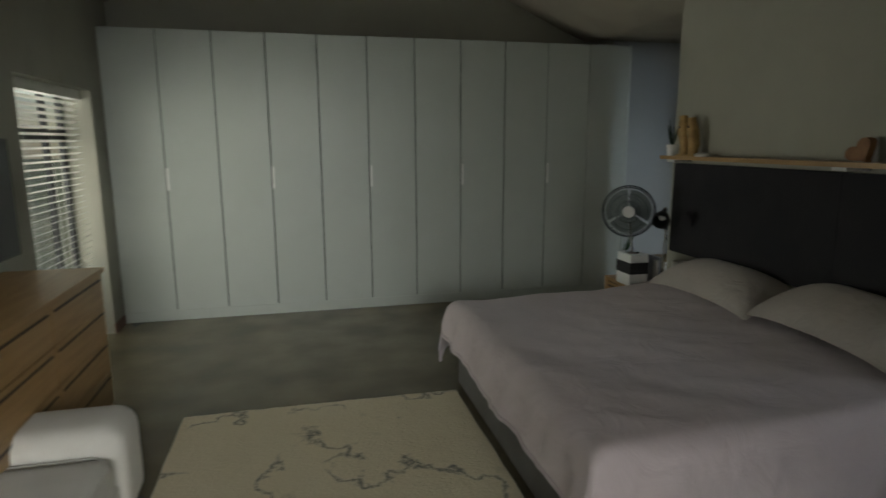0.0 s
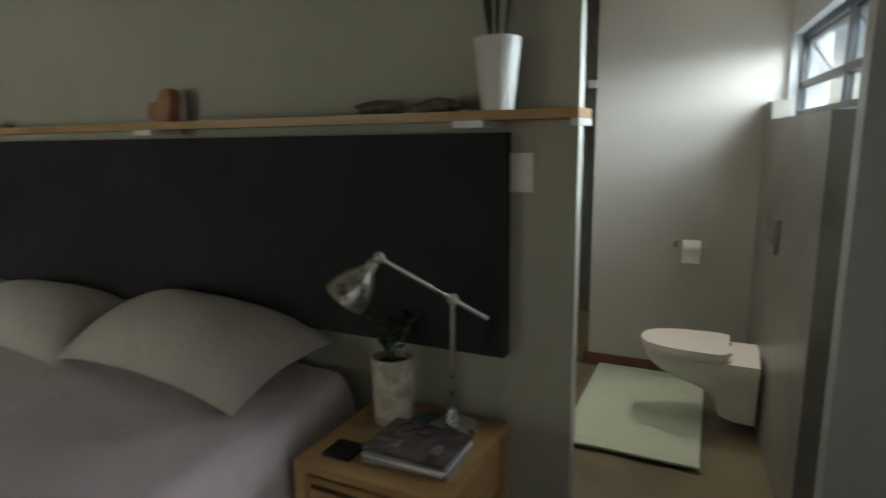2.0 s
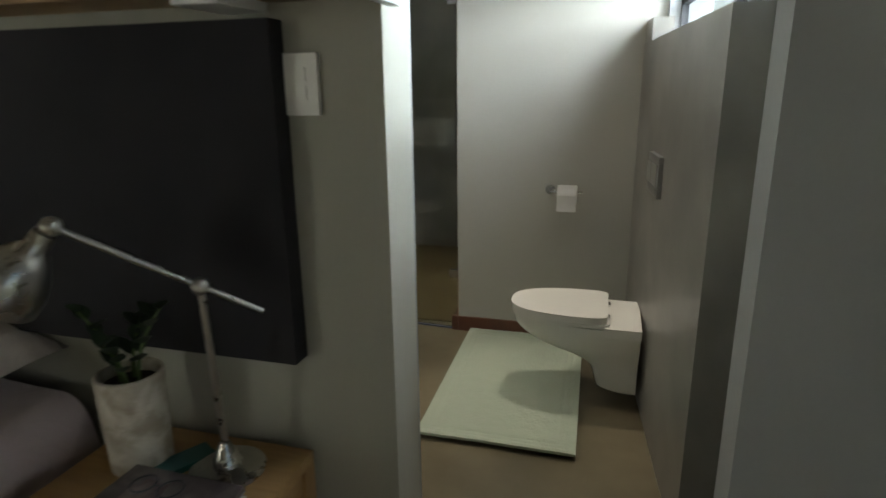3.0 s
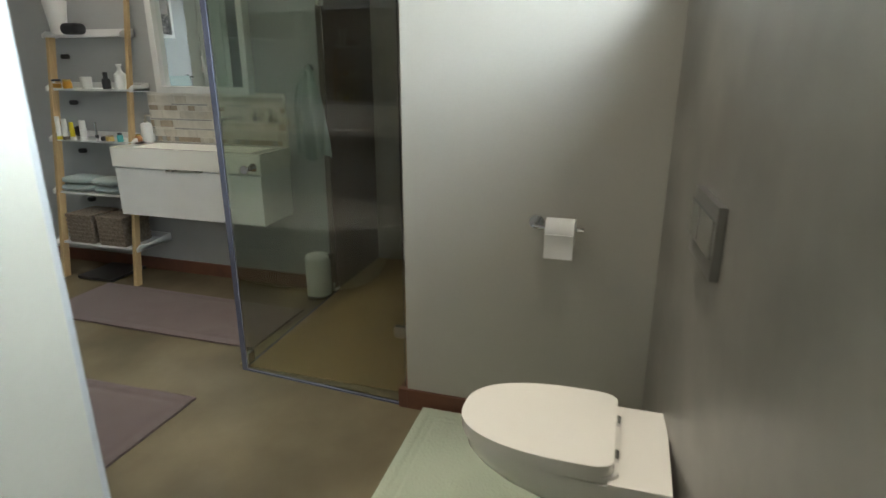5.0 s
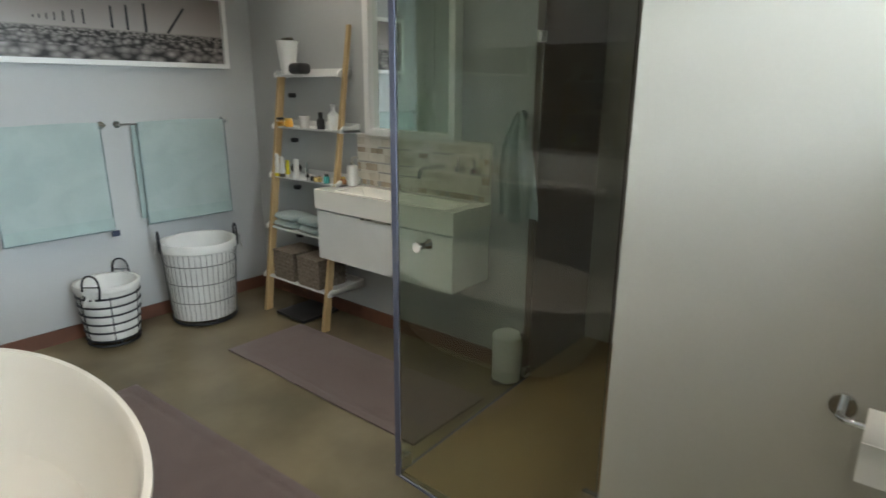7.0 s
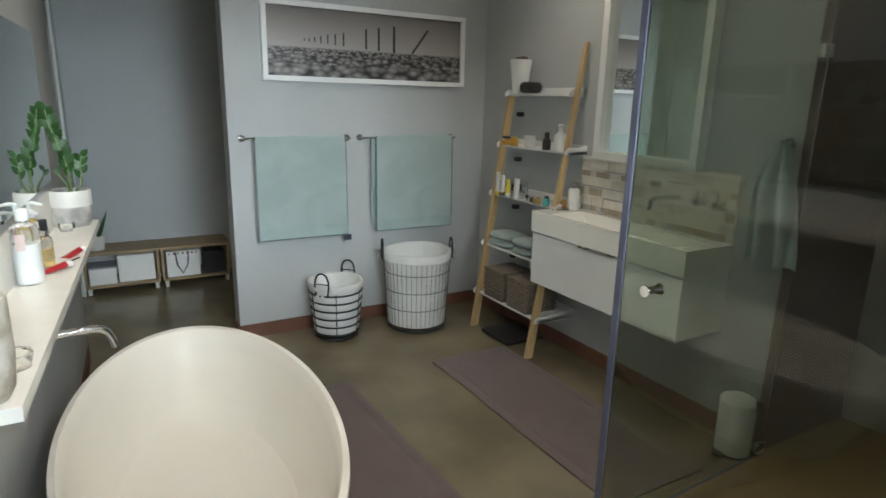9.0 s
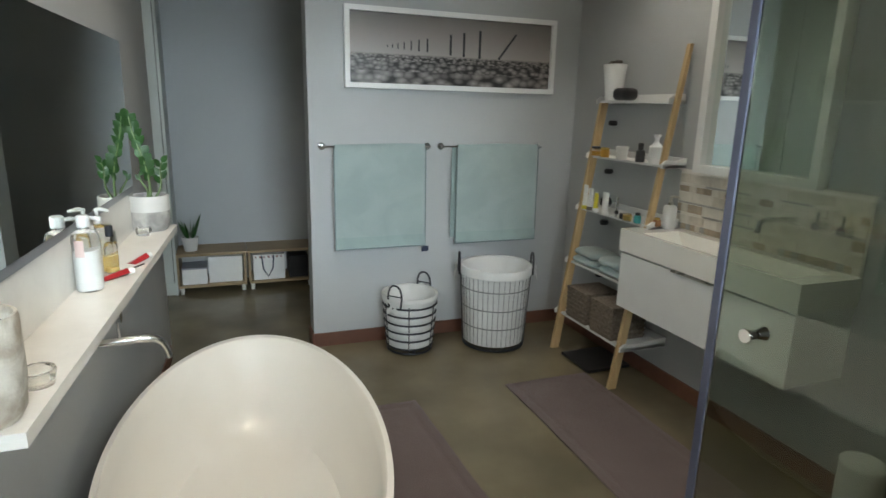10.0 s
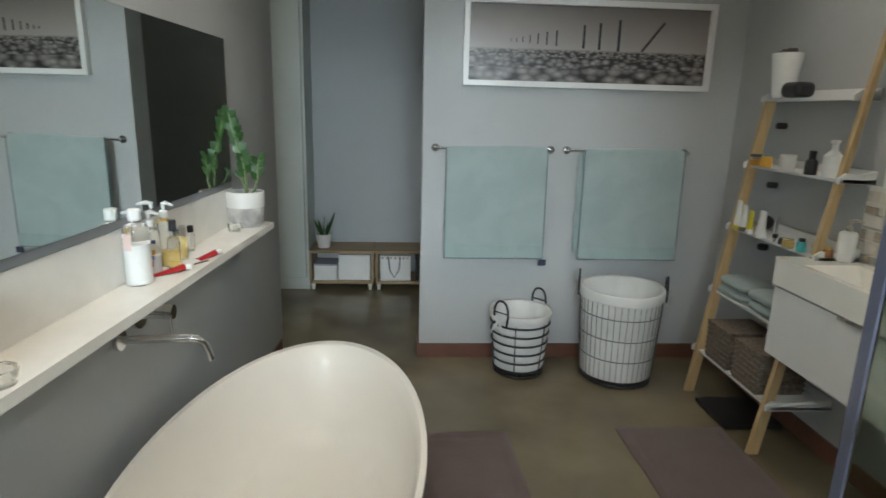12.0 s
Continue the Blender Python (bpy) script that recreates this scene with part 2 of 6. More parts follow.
def tube(bm, pts, r, seg=10, closed=False):
    pts = [Vector(p) for p in pts]
    rr = r if isinstance(r, (list, tuple)) else [r] * len(pts)
    rings = []
    k = len(pts)
    side = None
    for i, p in enumerate(pts):
        if closed:
            d = pts[(i + 1) % k] - pts[i - 1]
        else:
            d = pts[min(i + 1, k - 1)] - pts[max(i - 1, 0)]
        d.normalize()
        if side is None:
            side = d.orthogonal().normalized()
        side = (side - d * side.dot(d)).normalized()
        up = d.cross(side)
        rings.append([bm.verts.new(p + (side * math.cos(q) + up * math.sin(q)) * rr[i]) for q in (math.tau * j / seg for j in range(seg))])
    for i in range(k if closed else k - 1):
        a, b = rings[i], rings[(i + 1) % k]
        for j in range(seg):
            bm.faces.new((a[j], a[(j + 1) % seg], b[(j + 1) % seg], b[j]))
    if not closed:
        bm.faces.new(rings[0][::-1])
        bm.faces.new(rings[-1])
    return bm


def lathe(profile, at=(0, 0, 0), seg=28, sx=1.0, sy=1.0, bm=None):
    """A turned body; profile of (radius, height), open or closed at the axis."""
    bm = bm or bmesh.new()
    rings = []
    for r, z in profile:
        if r < 1e-5:
            rings.append([bm.verts.new((at[0], at[1], at[2] + z))])
        else:
            rings.append([bm.verts.new((at[0] + r * sx * math.cos(math.tau * j / seg), at[1] + r * sy * math.sin(math.tau * j / seg), at[2] + z)) for j in range(seg)])
    for a, b in zip(rings, rings[1:]):
        for j in range(seg):
            k = (j + 1) % seg
            if len(a) == 1 and len(b) == 1:
                continue
            if len(a) == 1:
                bm.faces.new((a[0], b[k], b[j]))
            elif len(b) == 1:
                bm.faces.new((a[j], a[k], b[0]))
            else:
                bm.faces.new((a[j], a[k], b[k], b[j]))
    return bm


def sheet(fn, nu, nv, thick=0.0, bm=None):
    """A grid through fn(u, v), with a back at the given thickness."""
    bm = bm or bmesh.new()
    g = [[bm.verts.new(fn(i / nu, j / nv)) for j in range(nv + 1)] for i in range(nu + 1)]
    fs = [bm.faces.new((g[i][j], g[i + 1][j], g[i + 1][j + 1], g[i][j + 1])) for i in range(nu) for j in range(nv)]
    if thick:
        bmesh.ops.recalc_face_normals(bm, faces=fs)
        bmesh.ops.solidify(bm, geom=fs, thickness=thick)
    return bm


def bev(bm, w, seg=2):
    es = [e for e in bm.edges if len(e.link_faces) == 2 and e.calc_face_angle(0) > 0.6]
    bmesh.ops.bevel(bm, geom=es, offset=w, segments=seg, profile=0.5, affect="EDGES", clamp_overlap=True)
    return bm


def rbox(a, b, r, n=14):
    """A box with all edges rounded by r."""
    bm = bmesh.new()
    lo, hi = Vector([v + r for v in a]), Vector([v - r for v in b])
    axis = [math.copysign(abs(2 * t) ** 0.45 * 0.5, t) for t in [k / n - 0.5 for k in range(n + 1)]]
    mid, size = (Vector(a) + Vector(b)) / 2, Vector(b) - Vector(a)
    for f in range(3):
        for sgn in (-0.5, 0.5):
            grid = []
            for u in axis:
                row = []
                for w in axis:
                    p = [0, 0, 0]
                    p[f], p[(f + 1) % 3], p[(f + 2) % 3] = sgn, u, w
                    q = Vector([mid[i] + p[i] * size[i] for i in range(3)])
                    c = Vector([min(max(q[i], lo[i]), hi[i]) for i in range(3)])
                    d = q - c
                    row.append(bm.verts.new(c + d.normalized() * r if d.length > 1e-6 else q))
                grid.append(row)
            for i in range(n):
                for j in range(n):
                    bm.faces.new((grid[i][j], grid[i + 1][j], grid[i + 1][j + 1], grid[i][j + 1]))
    bmesh.ops.remove_doubles(bm, verts=bm.verts, dist=0.0005)
    bmesh.ops.recalc_face_normals(bm, faces=bm.faces)
    return bm


ORG = {}


def thing(name, at, label, category, group=""):
    ob = new(name)
    ob.empty_display_size = 0.1
    ob.location = at
    ORG[ob] = Vector(at)
    return tagged(ob, label, category, group)


def part(name, bm, material, parent=None, label="", smooth=True, kind=""):
    me = bpy.data.meshes.new(name)
    org = ORG.get(parent, Vector())
    if org.length:
        bmesh.ops.translate(bm, verts=bm.verts, vec=-org)
    bmesh.ops.recalc_face_normals(bm, faces=bm.faces)
    bm.to_mesh(me)
    bm.free()
    me.materials.append(material)
    if smooth:
        me.polygons.foreach_set("use_smooth", [True] * len(me.polygons))
        me.set_sharp_from_angle(angle=radians(38))
    ob = new(name, me)
    ob.parent = parent
    ORG[ob] = org
    return tagged(ob, label, "", "", kind)


def single(name, bm, material, label, category, group="", smooth=True):
    ob = part(name, bm, material, None, "", smooth)
    return tagged(ob, label, category, group)


def struct(name, bm, material, label="", parent=None):
    return part(name, bm, material, parent, label, True, "structure")


# ---- structure ----
HI = 4.3
struct("floor", boxm((-2.1, -2.6, -0.12), (7.25, 6.7, 0.0)), FLOOR, "polished olive-brown cement screed floor")
g = bmesh.new()
box(g, (-80, -80, -0.4), (80, 80, -0.13))
struct("ground", g, SHEET, "green garden ground")

bm = bmesh.new()
box(bm, (-2.08, -2.5, 0), (-1.78, 4.27, HI))
box(bm, (-2.08, 5.72, 0), (-1.78, 6.6, HI))
box(bm, (-2.08, 4.27, 2.2), (-1.78, 5.72, HI))
struct("wall_west", bm, WALL, "warm grey painted plaster wall with a tall window recess")
bm = bmesh.new()
box(bm, (3.58, 6.4, 0), (6.7, 6.6, HI))
struct("wall_north_passage", bm, WALLB, "grey painted plaster wall behind the bench")
struct("wall_north", boxm((-2.08, 6.4, 0), (3.58, 6.6, HI)), WALL, "warm grey painted wall above the wardrobe")
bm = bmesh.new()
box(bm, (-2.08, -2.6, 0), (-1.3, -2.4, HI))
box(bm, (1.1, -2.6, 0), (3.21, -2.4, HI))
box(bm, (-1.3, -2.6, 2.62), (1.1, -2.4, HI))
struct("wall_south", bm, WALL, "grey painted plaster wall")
bm = bmesh.new()
box(bm, (3.09, -2.4, 0), (3.21, 0.155, HI))
struct("wall_doorway", bm, WALLB, "grey painted plaster wall beside the bathroom opening")
ARC = [(3.64 - 0.12 + 0.12 * math.cos(a), 4.87 - 0.12 + 0.12 * math.sin(a)) for a in (0, 0.4, 0.8, 1.2, 1.57)]
struct("wall_headboard", prism([(3.09, 0.872), (3.495, 0.955), (3.463, 1.55), (3.604, 3.9)] + ARC + [(3.4, 4.85), (3.09, 4.38)], 0, HI), WALL, "grey-green painted plaster wall behind the bed")
struct("wall_bath_side", prism([(3.498, 0.952), (3.466, 1.55), (3.607, 3.9), (3.643, 4.74), (3.63, 4.8), (3.6, 4.73), (3.58, 3.9), (3.44, 1.55), (3.48, 0.96)], 0, 2.9), WALLB, "grey painted bathroom side of the plaster wall")
struct("wall_picture", boxm((4.505, 4.632, 0), (6.55, 4.79, 2.95)), WALLB, "cool grey painted plaster wall")
bm = bmesh.new()
box(bm, (6.35, 2.24, 0), (6.55, 4.632, 2.95))
box(bm, (6.5, 4.79, 0), (6.7, 6.4, 2.95))
struct("wall_east", bm, WALLB, "grey painted plaster wall behind the basin")
bm = bmesh.new()
box(bm, (6.353, 2.2, 0), (7.25, 2.24, 2.95))
struct("shower_wall", bm, BROWN, "brown cement shower wall")
struct("shower_back_wall", boxm((7.05, -0.1, 0), (7.25, 2.2, 2.95)), CEM, "grey cement shower wall")
def wy(x):
    return 0.2 - 0.093 * (5.2 - x)


WZ0, WZ1 = 1.645, 2.09
bm = bmesh.new()


def slab(x0, x1, z0, z1):
    prism([(x0, wy(x0) - 0.2), (x1, wy(x1) - 0.2), (x1, wy(x1)), (x0, wy(x0))], z0, z1, bm)


slab(3.21, 7.05, 0, WZ0)
slab(3.21, 7.05, WZ1, 2.95)
slab(5.17, 7.05, WZ0, WZ1)
slab(3.21, 3.32, WZ0, WZ1)
struct("wall_window", bm, WALLB, "grey painted plaster wall with a high window")
struct("wall_paper_holder", boxm((5.2, 0.19, 0), (5.32, 1.262, 2.95)), mat("stub_paint", (0.43, 0.42, 0.375), 0.6, scale=1.0, fine=90, vary=0.03, bump=0.12, bscale=50), "pale grey painted stub wall beside the toilet")
bm = prism([(3.665, 0.157), (5.2, 0.3), (5.2, 0.201), (3.665, 0.058)], 0, 1.63)
struct("wall_cistern", bev(bm, 0.006, 1), CEM, "low burnished grey cement wall hiding the cistern")
struct("wall_cistern_block", prism([(5.0, 0.275), (5.0, 0.183), (5.2, 0.201), (5.2, 0.294)], 1.63, 1.735), CEM)
struct("ceiling_bath", boxm((3.2, -0.27, 2.9), (7.25, 6.6, 3.05)), CEIL, "pale painted ceiling")
prof = [(3.35, 2.87), (3.2, 2.88), (2.9, 3.0), (2.3, 3.27), (0.7, 3.95), (-0.6, 3.5), (-2.1, 2.95), (-2.1, 3.1), (-0.6, 3.65), (0.7, 4.1), (2.3, 3.42), (3.0, 3.12), (3.35, 3.05)]
bm = bmesh.new()
lo = [bm.verts.new((x, -2.6, z)) for x, z in prof]
hi = [bm.verts.new((x, 6.6, z)) for x, z in prof]
for i in range(len(prof)):
    j = (i + 1) % len(prof)
    bm.faces.new((lo[i], lo[j], hi[j], hi[i]))
struct("ceiling_bedroom", bm, CEIL, "pale sloping vaulted ceiling")
struct("shower_floor", boxm((5.3, 0.18, 0.0), (7.05, 2.2, 0.006)), SHFLOOR, "tan cement shower floor")

SK = 0.09


def skirt(name, a, b, off=0.012):
    a, b = Vector((*a, 0)), Vector((*b, 0))
    d = (b - a).normalized()
    nrm = Vector((-d.y, d.x, 0)) * off
    struct(name, bev(prism([(p.x, p.y) for p in (a, b, b + nrm, a + nrm)], 0, SK), 0.003, 1), SKIRT, "terracotta brown skirting strip")


skirt("baseboard_picture", (6.35, 4.632), (4.505, 4.632))
skirt("baseboard_picture_end", (4.505, 4.632), (4.505, 4.79))
skirt("baseboard_east", (6.35, 2.25), (6.35, 4.632))
skirt("baseboard_stub", (5.2, 0.3), (5.2, 1.261))
struct("baseboard_stub_end", bev(boxm((5.188, 1.262, 0), (5.32, 1.3, SK)), 0.003, 1), SKIRT, "terracotta brown skirting strip")
skirt("baseboard_headboard", (3.635, 4.7), (3.495, 0.955))
skirt("baseboard_west", (-1.78, 6.02), (-1.78, 5.72))


# windows
def window(name, x0, x1, z0, z1, y, cols, rows, label):
    w = thing(name, ((x0 + x1) / 2, y, z0), label, "")
    w["kind"] = "structure"
    fr = bmesh.new()
    t = 0.035
    box(fr, (x0, y - 0.04, z0), (x1, y, z0 + t))
    box(fr, (x0, y - 0.04, z1 - t), (x1, y, z1))
    for i in range(cols + 1):
        c = x0 + (x1 - x0) * i / cols
        c0, c1 = max(x0, c - t / 2), min(x1, c + t / 2)
        box(fr, (c0, y - 0.038, z0 + t), (c1, y - 0.002, z1 - t))
    for q in rows:
        box(fr, (x0 + t / 2, y - 0.036, q - t / 2), (x1 - t / 2, y - 0.004, q + t / 2))
    part("window_frame", fr, ALU, w, "dark bronze metal frame", smooth=False)
    zs = [z0] + list(rows) + [z1]
    for i in range(cols):
        for a, b in zip(zs, zs[1:]):
            ca, cb = x0 + (x1 - x0) * i / cols + t / 2, x0 + (x1 - x0) * (i + 1) / cols - t / 2
            p = part("pane", boxm((ca, y - 0.024, a + t / 2), (cb, y - 0.018, b - t / 2)), PANE, w, smooth=False)
            p.visible_shadow = False
    return w


win1 = window("window_1", 3.32, 5.17, WZ0, WZ1, 0.0, 2, [1.815], "high dark-framed bathroom window above the cistern wall")
for i in range(2):
    a, b = 3.36 + i * 0.925, 3.36 + i * 0.925 + 0.85
    sash = part("open_sash", boxm((a, -0.05, WZ1 - 0.05), (b, -0.02, WZ1 - 0.025)), ALU, win1, "dark top-hung sash standing open", smooth=False)
    part("sash_rail", boxm((a, -0.19, 1.84), (b, -0.165, 1.865)), ALU, sash, smooth=False)
    for c in (a, b):
        part("sash_stile", tube(bmesh.new(), [(c, -0.035, WZ1 - 0.035), (c, -0.178, 1.852)], 0.012, 6), ALU, sash)
win1.matrix_basis = pose(0, 0, 0, 0, 0, math.degrees(math.atan(0.093))) @ Matrix.Translation(win1.location)
win1.location = Vector((4.245, wy(4.245) - 0.05, WZ0))
# unseen door, assumed here; its opening is sized to steer daylight across the bedroom
dw = window("window_2", -1.3, 1.1, 0.0, 2.62, -2.44, 3, [], "unseen glazed garden door, assumed and sized to let daylight in")

w3 = thing("window_3", (-1.98, 4.96, 0), "tall bedroom window in its recess behind a white venetian blind", "")
w3["kind"] = "structure"
bm = bmesh.new()
box(bm, (-2.05, 4.27, 0.0), (-2.01, 5.72, 0.06))
box(bm, (-2.05, 4.27, 2.14), (-2.01, 5.72, 2.2))
box(bm, (-2.05, 4.27, 1.78), (-2.01, 5.72, 1.86))
for c in (4.27, 4.74, 5.3, 5.66):
    box(bm, (-2.05, c, 0.06), (-2.01, c + 0.06, 2.14))
part("window_frame", bm, ALU, w3, "dark bronze metal frame", smooth=False)
p = part("pane", boxm((-2.034, 4.33, 0.06), (-2.028, 5.66, 1.78)), PANE, w3, smooth=False)
p.visible_shadow = False
p = part("pane", boxm((-2.034, 4.33, 1.86), (-2.028, 5.66, 2.14)), PANE, w3, smooth=False)
p.visible_shadow = False

blind = thing("venetian_blind", (-1.9, 4.96, 0.1), "white slatted venetian blind, lowered and half open, in the window recess", "blind")
part("headrail", bev(boxm((-1.94, 4.28, 2.12), (-1.86, 5.71, 2.195)), 0.004), BLINDM, blind)
me_s = None
for i in range(38):
    z = 2.08 - i * 0.052
    if me_s is None:
        bm = bmesh.new()
        v = []
        for k, (dx, dz) in enumerate(((-0.024, -0.009), (0, 0.003), (0.024, 0.009))):
            v.append([bm.verts.new((-1.9 + dx, y, z + dz)) for y in (4.3, 5.69)])
        fs = [bm.faces.new((v[k][0], v[k + 1][0], v[k + 1][1], v[k][1])) for k in (0, 1)]
        bmesh.ops.solidify(bm, geom=fs, thickness=0.003)
        me_s = part("slat", bm, BLINDM, blind)
    else:
        o = new("slat", me_s.data)
        o.parent = blind
        o.location = (0, 0, -i * 0.052)
for y in (4.55, 5.0, 5.4):
    part("cord", tube(bmesh.new(), [(-1.87, y, 2.12), (-1.87, y, 0.12)], 0.002, 5), BLINDM, blind)
part("bottom_rail", boxm((-1.925, 4.3, 0.1), (-1.875, 5.69, 0.125)), BLINDM, blind)


# garden beyond the blind
def bush(name, at, rx, ry, rz, n, label):
    ob = thing(name, at, label, "shrub")
    rnd = random.Random(int(at[1] * 10))
    bm = bmesh.new()
    for _ in range(n):
        a, b, c = rnd.gauss(0, 1), rnd.gauss(0, 1), rnd.gauss(0, 1)
        q = Vector((a, b, c)).normalized() * rnd.uniform(0.6, 1.05)
        p = Vector((at[0] + q.x * rx, at[1] + q.y * ry, at[2] + rz + q.z * rz))
        u = Vector((rnd.uniform(-1, 1), rnd.uniform(-1, 1), rnd.uniform(-1, 1))).normalized() * rnd.uniform(0.05, 0.1)
        w = u.orthogonal().normalized() * 0.035
        bm.faces.new([bm.verts.new(p - u), bm.verts.new(p + w), bm.verts.new(p + u), bm.verts.new(p - w)])
    part("foliage", bm, LEAF, ob, smooth=False)
    bm = bmesh.new()
    for k in range(5):
        tube(bm, [(at[0], at[1], at[2]), (at[0] + rnd.uniform(-1, 1) * rx * 0.6, at[1] + rnd.uniform(-1, 1) * ry * 0.6, at[2] + rz * 1.3)], [0.03, 0.01], 6)
    part("branches", bm, STEM, ob)


for i, y in enumerate((3.6, 5.6, 7.8)):
    bush("garden_shrub", (-5.6 - 0.3 * (i % 2), y, -0.13), 0.9, 1.1, 0.8 + 0.1 * i, 900, "leafy green garden shrub outside the blind window")


# ---- wardrobe ----
WD = 0.4875


def wardrobe_unit(x0, n, label):
    u = thing("wardrobe_unit", (x0 + n * 0.243, 6.2, 0), label, "wardrobe", "wardrobe units along the wall")
    x1 = x0 + n * WD
    # carcass coloured dark so the gaps between doors look shaded
    part("carcass", boxm((x0 + 0.001, 6.055, 0.1), (x1 - 0.001, 6.398, 2.79)), CARC_SHADE, u, smooth=False)
    part("plinth", boxm((x0, 6.035, 0), (x1, 6.398, 0.099)), DOORW, u, smooth=False)
    for k in range(n):
        a = x0 + k * WD
        d = part("door", bev(boxm((a + 0.006, 6.02, 0.105), (a + WD - 0.006, 6.042, 2.785)), 0.002, 1), DOORW, u)
        if k == 1:
            hx = a + 0.006
            part("handle", bev(boxm((hx, 6.006, 1.3), (hx + 0.02, 6.0195, 1.515)), 0.002, 1), SATIN, d, "slim polished metal edge pull")
    return u


for i in range(5):
    wardrobe_unit(-1.777 + 2 * WD * i, 2, "tall pale grey-white double-door wardrobe unit with slim metal pulls")
last = wardrobe_unit(-1.777 + 10 * WD, 1, "tall pale grey-white single-door wardrobe unit at the passage end")
part("end_panel", bev(boxm((3.5865, 6.018, 0), (3.606, 6.398, 2.79)), 0.002, 1), DOORW, last, "pale full-height end panel")


# ---- bed ----
bed = thing("bed", (2.02, 2.8, 0), "king-size bed with grey fabric base against the headboard wall", "bed")
part("base", bev(boxm((1.03, 1.86, 0.012), (3.02, 3.84, 0.33)), 0.012), BASEF, bed, "grey upholstered bed base")
part("mattress", bev(boxm((1.02, 1.84, 0.335), (3.03, 3.86, 0.57)), 0.05, 3), PILL, bed, "pale mattress")
for x in (1.15, 2.9):
    for y in (2.0, 3.7):
        part("foot", boxm((x - 0.03, y - 0.03, 0), (x + 0.03, y + 0.03, 0.014)), BLACK, bed)

X0, X1, Y0, Y1, ZT = 1.06, 3.03, 1.8, 3.88, 0.615


def duvet(u, v):
    over, side, r = 0.31, 0.42, 0.075
    s = -over + u * (X1 - X0 + over)
    w = -side + v * (Y1 - Y0 + 2 * side)
    W = Y1 - Y0

    def fold(d):
        if d >= 0:
            return d, 0.0
        q = -d
        a = min(q / r, math.pi / 2)
        return -r * math.sin(a) - max(0, q - r * math.pi / 2) * 0.10, r * (1 - math.cos(a)) + max(0, q - r * math.pi / 2)
    hx, dx = fold(s)
    if w < W / 2:
        hy, dy = fold(w)
    else:
        hy, dy = fold(W - w)
        hy = W - hy
    drop = min(0.52, math.hypot(dx, dy) * (1 + 0.12 * min(1, 4 * min(dx, dy))))
    x, y = X0 + hx, Y0 + hy
    if dx > 0 and dy > 0:
        k = min(dx, dy)
        x -= k * 0.1
        y += (k * 0.1) * (1 if w > W / 2 else -1)
    amp = min(1, drop / 0.25)
    pd = y if dx >= dy else x
    wr = (noise.noise(Vector((pd * 4.2, drop * 1.8, 3))) * 1.5 + 0.15 * noise.noise(Vector((pd * 13 + drop * 7, drop * 4, 7)))) * 0.026 * amp
    ridge = 0.014 * amp * max(0, 1 - 2.5 * abs(noise.noise(Vector((pd * 5 + drop * 2.2, drop * 1.3, 4.4)))))
    wr += ridge
    wr += 0.002 * amp * max(0, 1 - 4 * abs(noise.noise(Vector((pd * 15 - drop * 8, drop * 4 + pd * 2, 1.7)))))
    wr += 0.004 * amp * max(0, 1 - 2.5 * abs(noise.noise(Vector((pd * 8 + drop * 7, drop * 3 - pd * 2, 8.8)))))
    if dx >= dy:
        x -= wr + 0.02 * amp
    else:
        y += (wr + 0.02 * amp) * (1 if w > W / 2 else -1)
    top = 0.02 * noise.noise(Vector((x * 1.6, y * 1.6, 1))) + 0.008 * (1 - abs(noise.noise(Vector((x * 2.5 + y * 2, y * 2.2 - x, 2))) * 4)) * 0.5 + 0.007 * noise.noise(Vector((x * 6 + y * 3, y * 5, 5)))
    lift = 0.02 * noise.noise(Vector((x * 1.1 + y, y * 0.9, 9))) * amp
    puff = 0.055 * max(0.0, min(1.0, (x - 2.1) / 0.7)) * max(0.0, 1 - drop / 0.3)
    return (x, y, ZT - drop + top * (1 - amp) + lift + puff)


dv = thing("duvet", (1.1, 2.8, 0.2), "rumpled mauve-grey cotton duvet spread over the bed", "duvet")
part("cover", sheet(duvet, 110, 150, 0.018), LINEN, dv)
part("hem", tube(bmesh.new(), [duvet(0, k / 150) for k in range(151)], 0.012, 6), LINEN, dv, "stitched hem roll along the foot edge")


def pillow(name, cx, cy, z, L, W, T, tilt, rz, label):
    ob = thing(name, (cx, cy, z), label, "pillow", "pillows on the bed")
    bm = bmesh.new()
    n = 26

    def surf(u, v, s):
        a, b = 2 * u - 1, 2 * v - 1
        k = (max(0, 1 - abs(a) ** 2.6) * max(0, 1 - abs(b) ** 2)) ** 0.62
        pinch = 1 - 0.06 * (1 - abs(a * b)) * 1.0
        x, y = b * W / 2 * (pinch + 0.04 * abs(a)), a * L / 2 * (pinch + 0.02 * abs(b))
        zz = s * T / 2 * k + 0.01 * noise.noise(Vector((x * 5, y * 5, s + cy))) * k
        if s < 0:
            zz *= 0.35
        zz -= 0.045 * (abs(a) ** 4 + 0.4 * abs(b) ** 4)
        return Vector((x, y, zz + T * 0.22))
    grids = []
    for s in (1, -1):
        grids.append([[bm.verts.new(surf(i / n, j / n, s)) for j in range(n + 1)] for i in range(n + 1)])
    for gi in grids:
        for i in range(n):
            for j in range(n):
                bm.faces.new((gi[i][j], gi[i + 1][j], gi[i + 1][j + 1], gi[i][j + 1]))
    bmesh.ops.remove_doubles(bm, verts=bm.verts, dist=0.0005)
    m = pose(cx, cy, z, 0, tilt, rz)
    bmesh.ops.transform(bm, matrix=m, verts=bm.verts)
    part("pillow_case", bm, PILL, ob, "pale cotton pillow case")


